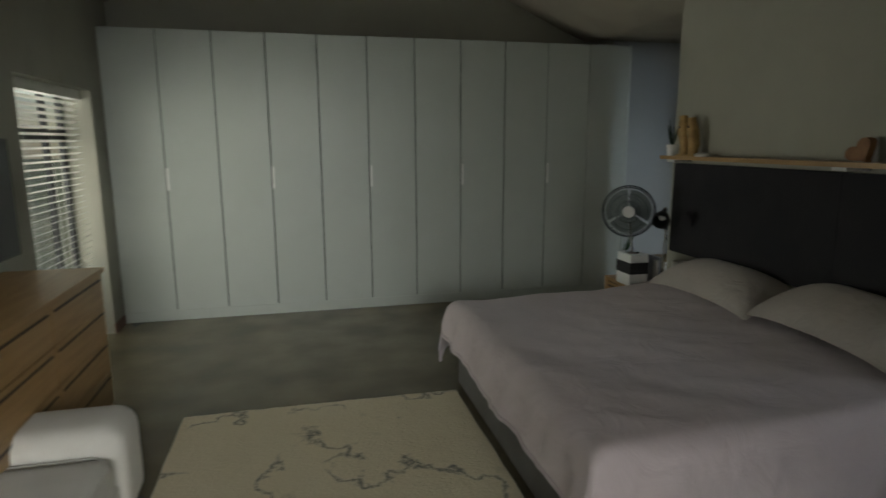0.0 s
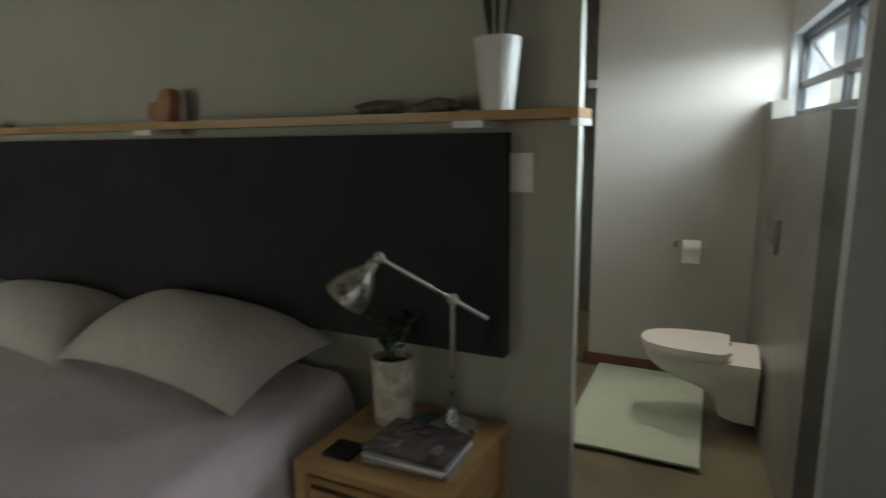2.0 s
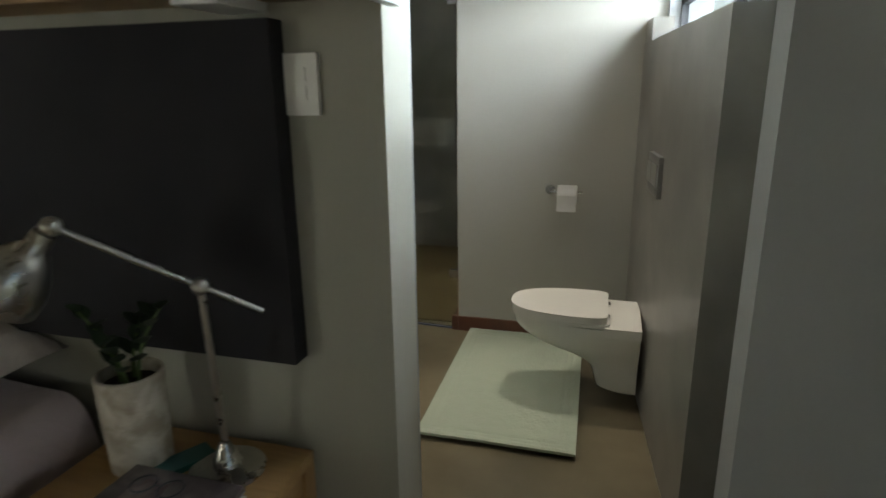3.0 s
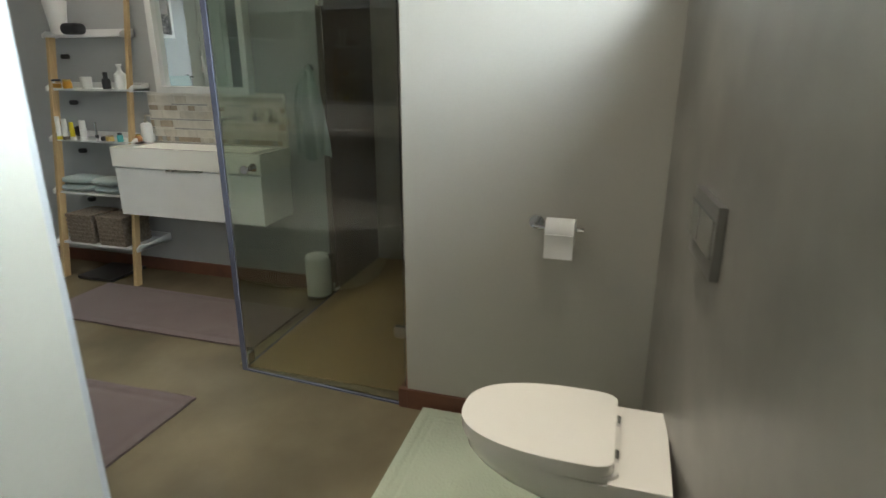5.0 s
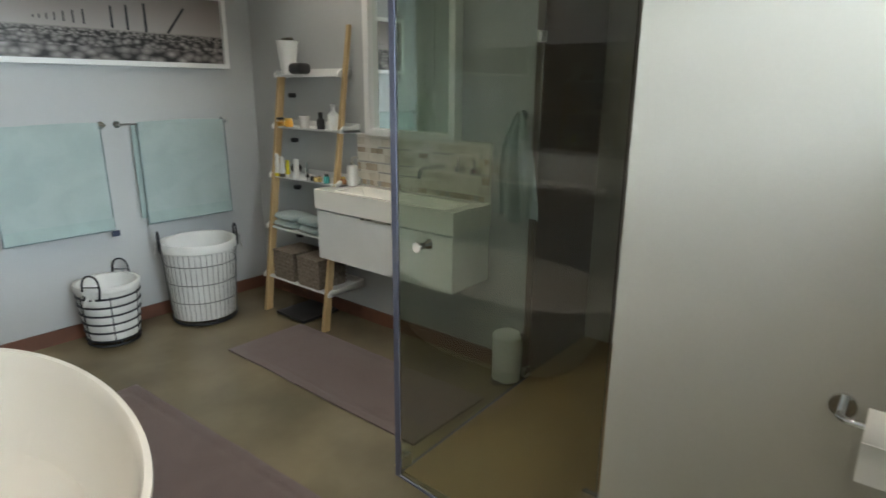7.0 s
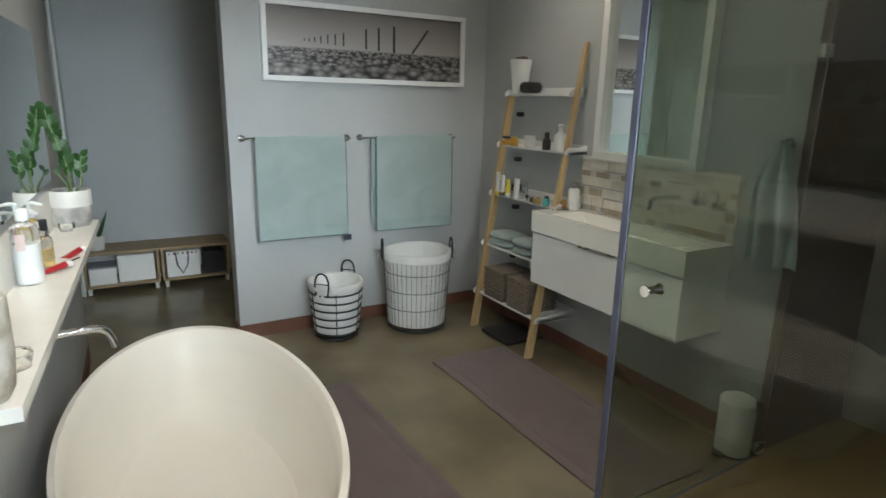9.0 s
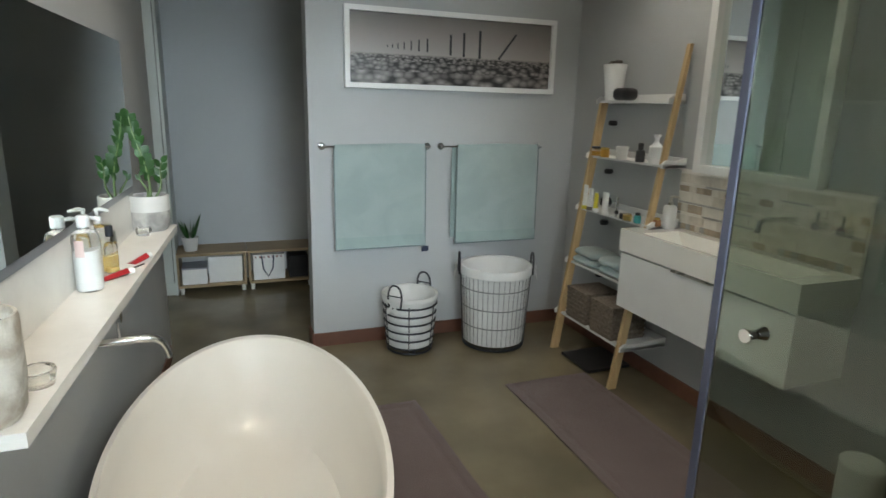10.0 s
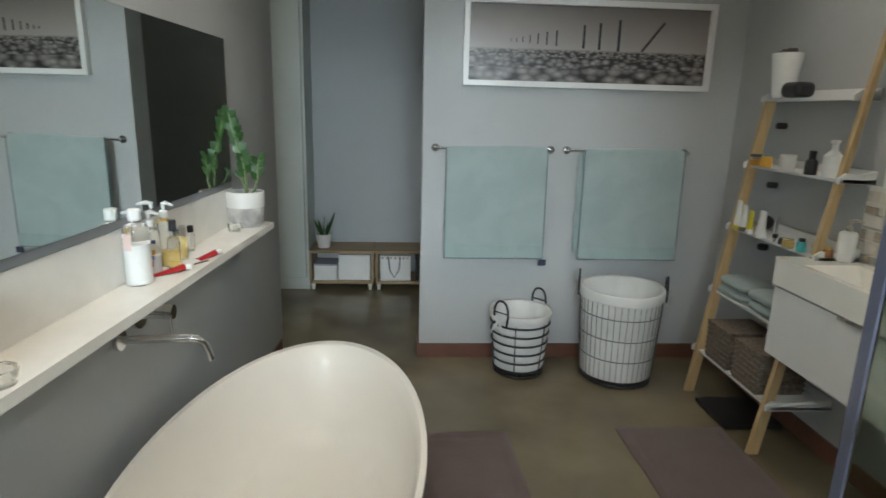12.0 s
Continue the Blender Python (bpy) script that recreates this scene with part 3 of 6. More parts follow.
pillow("pillow", 2.85, 3.4, 0.69, 1.02, 0.5, 0.29, -10, 2, "pale beige cotton pillow resting on the bed far from the doorway")
pillow("pillow", 2.865, 2.37, 0.705, 1.06, 0.52, 0.34, -10, -4, "plump pale beige cotton pillow resting near the doorway side")

hb = thing("headboard", (3.06, 2.7, 0.82), "dark charcoal fabric headboard in two padded panels on the wall", "headboard")
for a, b in ((1.09, 2.69), (2.693, 4.30)):
    part("panel", bev(boxm((3.035, a, 0.824), (3.089, b, 1.568)), 0.012, 3), CHAR, hb)

shelf = thing("wall_shelf", (3.01, 2.6, 1.6), "long thin oak shelf on white brackets above the headboard", "shelf")
part("board", bev(boxm((2.93, 0.835, 1.603), (3.089, 4.36, 1.632)), 0.003, 1), OAKY, shelf)
for y in (0.845, 1.17, 2.62, 4.2):
    w = 0.012 if y < 1 else 0.05
    part("bracket", bev(boxm((2.926, y - w, 1.583), (3.089, y + w, 1.603)), 0.002, 1), WHITE, shelf, "small white bracket")


def nightstand(y0, label):
    o = thing("nightstand", (2.82, y0 + 0.26, 0), label, "nightstand", "nightstands beside the bed")
    y1 = y0 + 0.52
    x0, x1 = 2.56, 3.07
    part("top", bev(boxm((x0, y0, 0.55), (x1, y1, 0.58)), 0.004), OAKY, o)
    for x in (x0, x1 - 0.045):
        for y in (y0, y1 - 0.045):
            part("leg", bev(boxm((x, y, 0), (x + 0.045, y + 0.045, 0.549)), 0.003, 1), OAKZ, o)
    d = part("drawer", bev(boxm((x0 + 0.006, y0 + 0.047, 0.37), (x1 - 0.01, y1 - 0.047, 0.535)), 0.003, 1), OAKY, o)
    part("groove", boxm((x0 + 0.003, y0 + 0.06, 0.497), (x0 + 0.008, y1 - 0.06, 0.512)), GROOVE, d, "dark finger groove")
    part("side_panel", boxm((x0 + 0.045, y0 + 0.01, 0.36), (x1 - 0.045, y0 + 0.03, 0.548)), OAKX, o)
    part("side_panel", boxm((x0 + 0.045, y1 - 0.03, 0.36), (x1 - 0.045, y1 - 0.01, 0.548)), OAKX, o)
    part("lower_shelf", boxm((x0 + 0.01, y0 + 0.02, 0.12), (x1 - 0.01, y1 - 0.02, 0.14)), OAKY, o)
    return o


nightstand(1.085, "oak nightstand with one drawer, magazines and lamp on it")
nightstand(4.0, "oak nightstand carrying the fan and a reading lamp")


def reading_lamp(base, joint, tip, aim, label, tail=0.5, arm=NICKEL, hood=NICKEL):
    o = thing("reading_lamp", base, label, "lamp", "reading lamps by the bed")
    b, j, t = Vector(base), Vector(joint), Vector(tip)
    part("base", lathe([(0, 0), (0.085, 0), (0.086, 0.008), (0.07, 0.014), (0.034, 0.02), (0.022, 0.05), (0.012, 0.075), (0, 0.075)], b, 32), NICKEL, o)
    part("post", tube(bmesh.new(), [b + Vector((0, 0, 0.07)), j], 0.008, 12), NICKEL, o)
    d = (j - t).normalized()
    part("arm", tube(bmesh.new(), [t, j + d * (j - t).length * tail], 0.007, 12), arm, o)
    for c in (j, t):
        bm = bmesh.new()
        bmesh.ops.create_uvsphere(bm, u_segments=14, v_segments=10, radius=0.019, matrix=Matrix.Translation(c))
        part("joint_knob", bm, NICKEL, o)
    a = Vector(aim).normalized()
    bm = lathe([(0.0, 0), (0.02, 0.0), (0.022, -0.03), (0.035, -0.045), (0.055, -0.075), (0.068, -0.115), (0.07, -0.15), (0.066, -0.15), (0.064, -0.115), (0.05, -0.078), (0.03, -0.05), (0, -0.045)], seg=32)
    q = Vector((0, 0, -1)).rotation_difference(a).to_matrix().to_4x4()
    bmesh.ops.transform(bm, matrix=Matrix.Translation(t + a * 0.015) @ q, verts=bm.verts)
    s = part("shade", bm, hood, o, "bell-shaped metal shade")
    bm = bmesh.new()
    bmesh.ops.create_uvsphere(bm, u_segments=12, v_segments=8, radius=0.028, matrix=Matrix.Translation(t + a * 0.1))
    part("bulb", bm, PAPER, s, "unlit white bulb")


reading_lamp((2.95, 1.24, 0.58), (2.90, 1.212, 1.05), (2.744, 1.384, 1.20), (-0.35, 0.55, -0.75), "brushed nickel reading lamp with jointed arm, unlit")
reading_lamp((2.98, 4.3, 0.58), (2.98, 4.28, 1.0), (2.85, 4.12, 1.2), (-0.62, -0.62, -0.55), "nickel reading lamp with black jointed arm and black shade, unlit", 0.5, BLACK, BLACK)


def leaf(bm, p, d, up, L, W, bend=0.15):
    d = Vector(d).normalized()
    s = d.cross(Vector(up)).normalized()
    nrm = s.cross(d)
    pts = [(0, 0.1), (0.25, 0.8), (0.5, 1.0), (0.75, 0.7), (1.0, 0.02)]
    rows = []
    for t, w in pts:
        c = Vector(p) + d * L * t - nrm * (bend * L * t * t)
        rows.append((bm.verts.new(c - s * W / 2 * w + nrm * 0.1 * W * w), bm.verts.new(c), bm.verts.new(c + s * W / 2 * w + nrm * 0.1 * W * w)))
    for a, b in zip(rows, rows[1:]):
        bm.faces.new((a[0], b[0], b[1], a[1]))
        bm.faces.new((a[1], b[1], b[2], a[2]))


def pot(name, at, prof, material, label, soil_r, soil_z, category="plant"):
    o = thing(name, at, label, category)
    part("pot", lathe(prof, at, 36), material, o)
    part("soil", lathe([(0, 0.004), (soil_r * 0.6, 0.006), (soil_r, 0)], (at[0], at[1], at[2] + soil_z), 24), SOIL, o, "dark potting soil")
    return o


def cup(r0, r1, h, t=0.008, d=0.03):
    return [(0, 0), (r0, 0), (r0 + (r1 - r0) * 0.5, h * 0.5), (r1, h - 0.003), (r1 - 0.003, h), (r1 - t, h), (r1 - t - 0.002, h - d), (0, h - d)]


def zz_stem(bm, stem, base, lean, H, n, L, W, rnd):
    pts = []
    for k in range(9):
        t = k / 8
        pts.append(Vector(base) + Vector((lean[0] * t * t, lean[1] * t * t, H * t)))
    tube(stem, pts, [0.006 - 0.004 * k / 8 for k in range(9)], 7)
    for k in range(n):
        t = 0.3 + 0.68 * k / (n - 1)
        i = min(7, int(t * 8))
        p = pts[i].lerp(pts[i + 1], t * 8 - i)
        a = rnd.uniform(-0.5, 0.5) + (0 if k % 2 else math.pi) + 1.1
        leaf(bm, p, (math.cos(a), math.sin(a), 0.9), (0, 0, 1), L * rnd.uniform(0.8, 1.1), W, 0.1)


def zz_frond(bm, stem, base, lean, H, bare, n, L, W, rnd):
    """An upright frond, bare below, with overlapping leaf pairs close to the stem above."""
    pts = [Vector(base) + Vector((lean[0] * t, lean[1] * t, H * t)) + Vector((0.012 * math.sin(t * 5), 0, 0)) for t in [k / 10 for k in range(11)]]
    tube(stem, pts, [0.0065 - 0.0035 * k / 10 for k in range(11)], 7)
    for k in range(n):
        t = bare + (0.98 - bare) * k / max(1, n - 1)
        i = min(9, int(t * 10))
        p = pts[i].lerp(pts[i + 1], t * 10 - i)
        a = rnd.uniform(-0.5, 0.5) + (0 if k % 2 else math.pi) + 0.3
        up = rnd.uniform(1.1, 1.9)
        leaf(bm, p, (math.cos(a), math.sin(a), up), (math.cos(a + 1.5), math.sin(a + 1.5), 0.2), L * rnd.uniform(0.85, 1.1), W, rnd.uniform(-0.1, 0.2))


# nightstand things
rnd = random.Random(5)
p1 = pot("potted_plant", (2.93, 1.46, 0.58), cup(0.068, 0.074, 0.235), BARK, "small green plant in a birch-bark patterned white pot on the nightstand", 0.064, 0.205)
lf, st = bmesh.new(), bmesh.new()
for k in range(4):
    a = k * 1.6 + 0.3
    zz_stem(lf, st, (2.93 + 0.02 * math.cos(a), 1.46 + 0.02 * math.sin(a), 0.785), (0.07 * math.cos(a), 0.07 * math.sin(a)), 0.13 + 0.05 * (k % 2), 7, 0.06, 0.034, rnd)
part("leaves", lf, LEAFD, p1, "dark green leaves")
part("stems", st, STEM, p1)

COVER = mat("cover_dark", (0.16, 0.13, 0.125), 0.35, second=(0.05, 0.04, 0.04), scale=14, vary=0.3)
mg = thing("magazine", (2.75, 1.27, 0.58), "stack of glossy magazines on the nightstand", "magazine")
for i, (a, m_) in enumerate(((4, GREYB), (-2, PAPER), (3, GREYB), (-1, COVER))):
    bm = boxm((-0.105, -0.14, 0), (0.105, 0.14, 0.011))
    bmesh.ops.transform(bm, matrix=pose(2.755, 1.27, 0.58 + i * 0.0115, 0, 0, a), verts=bm.verts)
    part("magazine_block", bm, m_, mg, smooth=False)
INKS = [mat("cover_ink", (0.1, 0.06, 0.055), 0.4, second=(0.2, 0.15, 0.14), scale=20, vary=0.3), mat("cover_ink_pale", (0.35, 0.31, 0.3), 0.4, second=(0.2, 0.17, 0.16), scale=30, vary=0.2)]
for k in range(9):
    r_ = random.Random(k)
    x, y = r_.uniform(-0.085, 0.05), r_.uniform(-0.12, 0.06)
    b2 = boxm((x, y, 0), (x + r_.uniform(0.02, 0.05), y + r_.uniform(0.02, 0.08), 0.0012 + 0.0002 * k))
    bmesh.ops.transform(b2, matrix=pose(2.755, 1.27, 0.6262, 0, 0, -1), verts=b2.verts)
    part("cover_block", b2, INKS[k % 3 == 1], mg, smooth=False)
b2 = boxm((-0.03, -0.08, 0), (0.035, 0.08, 0.014))
bmesh.ops.transform(b2, matrix=pose(2.93, 1.36, 0.58, 0, 0, 60), verts=b2.verts)
single("small_book", b2, mat("teal_cover", (0.02, 0.13, 0.12), 0.4, vary=0.1), "small teal-covered booklet lying by the lamp base", "book")
single("phone", bev(boxm((2.62, 1.44, 0.58), (2.72, 1.54, 0.589)), 0.003), BLACK, "small dark glass device lying on the nightstand", "phone")
bm = bmesh.new()
for sx in (-0.034, 0.034):
    tube(bm, [(2.80 + 0.028 * math.cos(a), 1.30 + sx + 0.026 * math.sin(a), 0.634) for a in [math.tau * k / 16 for k in range(16)]], 0.0022, 6, True)
tube(bm, [(2.8, 1.292, 0.636), (2.8, 1.308, 0.636)], 0.002, 6)
single("reading_glasses", bm, STEEL, "dark-rimmed glasses lying on the magazines", "glasses")

bx = thing("fan_heater", (2.62, 4.19, 0.58), "small white and black tabletop air heater beneath the fan", "heater")
part("body", bev(boxm((2.54, 4.08, 0.58), (2.70, 4.29, 0.84)), 0.015, 3), WHITE, bx)
part("band", bev(boxm((2.534, 4.075, 0.68), (2.70, 4.295, 0.775)), 0.004, 1), BLACK, bx, "black front band")
fan = thing("table_fan", (2.64, 4.2, 0.84), "round wire-caged table fan with grey hub", "fan")
FC = Vector((2.64, 4.32, 1.17))
fd = (Vector((0.2, 0.2, 1.2)) - FC).normalized()
qf = Vector((0, 0, 1)).rotation_difference(fd).to_matrix().to_4x4()
bm = bmesh.new()
for r_, z_ in ((0.215, 0), (0.2, 0.035), (0.15, 0.05), (0.09, 0.058), (0.2, -0.04), (0.12, -0.06)):
    tube(bm, [(r_ * math.cos(math.tau * k / 40), r_ * math.sin(math.tau * k / 40), z_) for k in range(40)], 0.0025 if z_ else 0.006, 5, True)
for k in range(56):
    a = math.tau * k / 56
    tube(bm, [(r_ * math.cos(a), r_ * math.sin(a), z_) for r_, z_ in ((0.05, 0.06), (0.12, 0.055), (0.19, 0.04), (0.215, 0))], 0.0012, 4)
    if k % 2:
        tube(bm, [(r_ * math.cos(a), r_ * math.sin(a), z_) for r_, z_ in ((0.05, -0.07), (0.13, -0.06), (0.2, -0.04), (0.215, 0))], 0.0012, 4)
bmesh.ops.transform(bm, matrix=Matrix.Translation(FC) @ qf, verts=bm.verts)
part("cage", bm, STEEL, fan, "fine dark wire cage")
bm = lathe([(0, 0.066), (0.045, 0.064), (0.05, 0.055), (0.05, 0.05), (0, 0.05)], seg=24)
bmesh.ops.transform(bm, matrix=Matrix.Translation(FC) @ qf, verts=bm.verts)
part("hub_badge", bm, PAPER, fan, "pale round hub badge")
bm = lathe([(0, -0.14), (0.045, -0.135), (0.055, -0.06), (0.03, 0.0), (0.028, 0.03), (0, 0.03)], seg=20)
bmesh.ops.transform(bm, matrix=Matrix.Translation(FC) @ qf, verts=bm.verts)
part("motor", bm, WHITE, fan)
for k in range(3):
    def blade(u, v, k=k):
        a = math.tau * k / 3 + (u - 0.5) * 1.95
        r_ = 0.03 + v * 0.155
        return (r_ * math.cos(a), r_ * math.sin(a), 0.025 * (u - 0.5))
    bm = sheet(blade, 8, 5, 0.002)
    bmesh.ops.transform(bm, matrix=Matrix.Translation(FC) @ qf, verts=bm.verts)
    part("blade", bm, mat("blade_grey", (0.17, 0.2, 0.19), 0.35, vary=0.02) if k == 0 else bpy.data.materials["blade_grey"], fan, "dark translucent-looking blade")
part("stand", tube(bmesh.new(), [(2.63, 4.22, 0.85), (2.64, 4.26, 0.95), (2.66, 4.34, 1.13)], 0.009, 10), CHROME, fan)
part("foot", lathe([(0, 0), (0.06, 0), (0.055, 0.012), (0.02, 0.02), (0, 0.02)], (2.62, 4.2, 0.84), 24), CHROME, fan)
fr = thing("photo_frame", (2.8, 4.12, 0.58), "standing grey photo frame beside the fan", "picture frame")
part("frame", bev(boxm((2.77, 4.03, 0.58), (2.79, 4.2, 0.82)), 0.002, 1), GREYB, fr)
part("photo", boxm((2.765, 4.05, 0.6), (2.77, 4.11, 0.79)), PAPER, fr, "pale photo sheet")
mu = thing("mug", (2.95, 4.05, 0.58), "white mug with dark drink on the nightstand", "mug")
part("body", lathe(cup(0.05, 0.055, 0.2, 0.006, 0.02), (2.95, 4.03, 0.58), 28), POTW, mu)
part("contents", lathe([(0, 0.003), (0.046, 0)], (2.95, 4.03, 0.765), 24), SOIL, mu)

# shelf things
vs = pot("snake_plant", (3.01, 1.105, 1.632), cup(0.05, 0.073, 0.215), POTW, "upright snake plant in a tapered white pot on the shelf", 0.062, 0.185)
lf = bmesh.new()
for k in range(3):
    a = k * 2.1 + 0.4
    leaf(lf, (3.01 + 0.02 * math.cos(a), 1.105 + 0.02 * math.sin(a), 1.81), (0.12 * math.cos(a), 0.12 * math.sin(a), 1), (math.cos(a + 1), math.sin(a + 1), 0), 0.34 + 0.05 * (k % 3), 0.03, 0.05)
part("leaves", lf, LEAFD, vs, "tall dark sword-shaped leaves")
for (y, s, sd) in ((1.53, 0.085, 3), (1.3, 0.075, 8)):
    bm = bmesh.new()
    bmesh.ops.create_icosphere(bm, subdivisions=3, radius=1)
    for v in bm.verts:
        c = v.co.copy()
        k = 1 + 0.5 * noise.noise(c * 1.7 + Vector((sd, 0, 0)))
        v.co = Vector((3.0 + c.x * 0.04 * k, y + c.y * s * k, 1.652 + max(-0.02, c.z * 0.026 * k)))
    single("driftwood_piece", bm, STONEM, "low rough grey-brown driftwood piece lying on the shelf", "ornament", "driftwood pieces on the shelf")
bm = bmesh.new()
pts = []
for k in range(40):
    a = math.tau * k / 40
    hx = 16 * math.sin(a) ** 3 / 17
    hy = (13 * math.cos(a) - 5 * math.cos(2 * a) - 2 * math.cos(3 * a) - math.cos(4 * a)) / 17
    pts.append((hx * 0.09, hy * 0.075))
pts = [(q[0] * 0.8 + q[1] * 0.6, q[1] * 0.8 - q[0] * 0.6) for q in pts]
lo = [bm.verts.new((2.985, 2.565 + q[0], 1.705 + q[1])) for q in pts]
hi = [bm.verts.new((3.035, 2.565 + q[0], 1.705 + q[1])) for q in pts]
bm.faces.new(lo)
bm.faces.new(hi[::-1])
for i in range(40):
    bm.faces.new((lo[i], lo[(i + 1) % 40], hi[(i + 1) % 40], hi[i]))
bev(bm, 0.012, 3)
low = min(v.co.z for v in bm.verts)
bmesh.ops.translate(bm, verts=bm.verts, vec=(0, 0, 1.632 - low))
single("wooden_heart", bm, HEARTW, "carved orange-brown wooden heart standing on the shelf", "ornament")
single("small_candle", lathe([(0, 0), (0.03, 0), (0.025, 0.13), (0.022, 0.137), (0, 0.137)], (3.058, 2.545, 1.632), 20), PAPER, "small white candle behind the wooden heart", "candle")
bb = thing("bookend", (3.0, 4.07, 1.632), "pair of tan wooden animal-shaped bookends on the shelf", "bookend")
for y, h in ((4.02, 0.3), (4.13, 0.32)):
    bm = bmesh.new()
    tube(bm, [(2.99, y, 1.635), (3.0, y - 0.01, 1.72), (2.985, y, 1.82), (2.98, y + 0.01, 1.632 + h)], [0.035, 0.045, 0.05, 0.03], 10)
    part("carved_block", bm, TANW, bb)
    bm = bmesh.new()
    bmesh.ops.create_uvsphere(bm, u_segments=8, v_segments=6, radius=0.008, matrix=Matrix.Translation((2.94, y, 1.86)))
    part("knot", bm, BLACK, bb)
part("base", boxm((2.95, 3.96, 1.632), (3.05, 4.18, 1.645)), TANW, bb)
cp = pot("cactus_pot", (2.99, 4.28, 1.632), cup(0.038, 0.048, 0.09), POTW, "small dark succulent in a white pot at the shelf end", 0.038, 0.062)
lf = bmesh.new()
for k in range(7):
    a = k * 0.9
    leaf(lf, (2.99, 4.28, 1.69), (0.25 * math.cos(a), 0.25 * math.sin(a), 1), (math.cos(a + 1.2), math.sin(a + 1.2), 0), 0.2 + 0.03 * (k % 3), 0.02, 0.05)
part("leaves", lf, LEAFD, cp)
bm = lathe([(0, 0), (0.05, 0), (0.055, 0.015), (0.03, 0.03), (0, 0.034)], (2.98, 3.88, 1.632), 20, 1.0, 1.2)
single("white_shell", bm, POTW, "small white shell on the shelf", "shell")

sw = thing("light_switch", (3.085, 1.05, 1.38), "white rectangular double light switch beside the headboard", "light switch")
part("plate", bev(boxm((3.077, 1.012, 1.379), (3.09, 1.087, 1.503)), 0.004, 2), PLASTER, sw)
for z in (1.425, 1.462):
    part("rocker", bev(boxm((3.073, 1.037, z - 0.014), (3.078, 1.062, z + 0.014)), 0.001, 1), PLASTER, sw)

# ---- bedroom floor, west side ----
rug = thing("rug", (0.08, 2.3, 0), "cream pile rug with grey vein pattern on the bedroom floor", "rug")
RUG = bpy.data.materials.new("rug_pile")
RUG.use_nodes = True
n_, l_ = RUG.node_tree.nodes, RUG.node_tree.links
b_ = n_["Principled BSDF"]
b_.inputs["Roughness"].default_value = 0.95
tc = n_.new("ShaderNodeTexCoord")
nz = n_.new("ShaderNodeTexNoise")
nz.inputs["Scale"].default_value, nz.inputs["Detail"].default_value = 1.5, 9
sub = n_.new("ShaderNodeMath")
sub.operation = "SUBTRACT"
sub.inputs[1].default_value = 0.5
ab = n_.new("ShaderNodeMath")
ab.operation = "ABSOLUTE"
mr = n_.new("ShaderNodeMapRange")
mr.inputs[1].default_value, mr.inputs[2].default_value, mr.inputs[3].default_value, mr.inputs[4].default_value = 0.0, 0.015, 1, 0
nb = n_.new("ShaderNodeTexNoise")
nb.inputs["Scale"].default_value = 1.9
mb = n_.new("ShaderNodeMapRange")
mb.inputs[1].default_value, mb.inputs[2].default_value = 0.44, 0.53
mul = n_.new("ShaderNodeMath")
mul.operation = "MULTIPLY"
nf = n_.new("ShaderNodeTexNoise")
nf.inputs["Scale"].default_value = 60
mul2 = n_.new("ShaderNodeMath")
mul2.operation = "MULTIPLY"
mx = n_.new("ShaderNodeMix")
mx.data_type = "RGBA"
mx.inputs[6].default_value, mx.inputs[7].default_value = (0.68, 0.61, 0.45, 1), (0.13, 0.13, 0.12, 1)
for q in (nz, nb, nf):
    l_.new(tc.outputs["Object"], q.inputs["Vector"])
l_.new(nz.outputs[0], sub.inputs[0])
l_.new(sub.outputs[0], ab.inputs[0])
l_.new(ab.outputs[0], mr.inputs[0])
l_.new(nb.outputs[0], mb.inputs[0])
l_.new(mr.outputs[0], mul.inputs[0])
l_.new(mb.outputs[0], mul.inputs[1])
l_.new(mul.outputs[0], mul2.inputs[0])
mf = n_.new("ShaderNodeMapRange")
mf.inputs[1].default_value, mf.inputs[2].default_value = 0.3, 0.52
l_.new(nf.outputs[0], mf.inputs[0])
l_.new(mf.outputs[0], mul2.inputs[1])
l_.new(mul2.outputs[0], mx.inputs[0])
l_.new(mx.outputs[2], b_.inputs["Base Color"])
bp = n_.new("ShaderNodeBump")
bp.inputs["Distance"].default_value = 0.006
l_.new(nf.outputs[0], bp.inputs["Height"])
l_.new(bp.outputs[0], b_.inputs["Normal"])


def rugf(u, v):
    x, y = -0.83 + u * 1.8, 0.9 + v * 2.79
    return (x + 0.01 * noise.noise(Vector((y * 3, 0, 1))), y + 0.01 * noise.noise(Vector((x * 3, 0, 2))), 0.022 + 0.004 * noise.noise(Vector((x * 18, y * 18, 0))))


part("rug_body", sheet(rugf, 60, 90, 0.02), RUG, rug)

dr = thing("chest_of_drawers", (-1.5, 3.0, 0), "oak chest of drawers with dark finger grooves against the wall", "chest of drawers")
part("body", bev(boxm((-1.775, 2.25, 0.12), (-1.272, 3.8, 0.97)), 0.004, 1), OAKY, dr)
part("top", bev(boxm((-1.778, 2.23, 0.972), (-1.24, 3.82, 1.0)), 0.004, 1), OAKY, dr)
for y in (2.27, 3.74):
    for x in (-1.76, -1.31):
        part("leg", bev(boxm((x, y, 0), (x + 0.05, y + 0.05, 0.118)), 0.003, 1), OAKZ, dr)
for i in range(4):
    z = 0.145 + i * 0.208
    for a, b in ((2.27, 3.02), (3.03, 3.785)):
        d = part("drawer", bev(boxm((-1.27, a, z), (-1.25, b, z + 0.2)), 0.003, 1), OAKY, dr)
        part("groove", boxm((-1.252, a + 0.03, z + 0.158), (-1.247, b - 0.03, z + 0.172)), GROOVE, d, "dark finger groove")

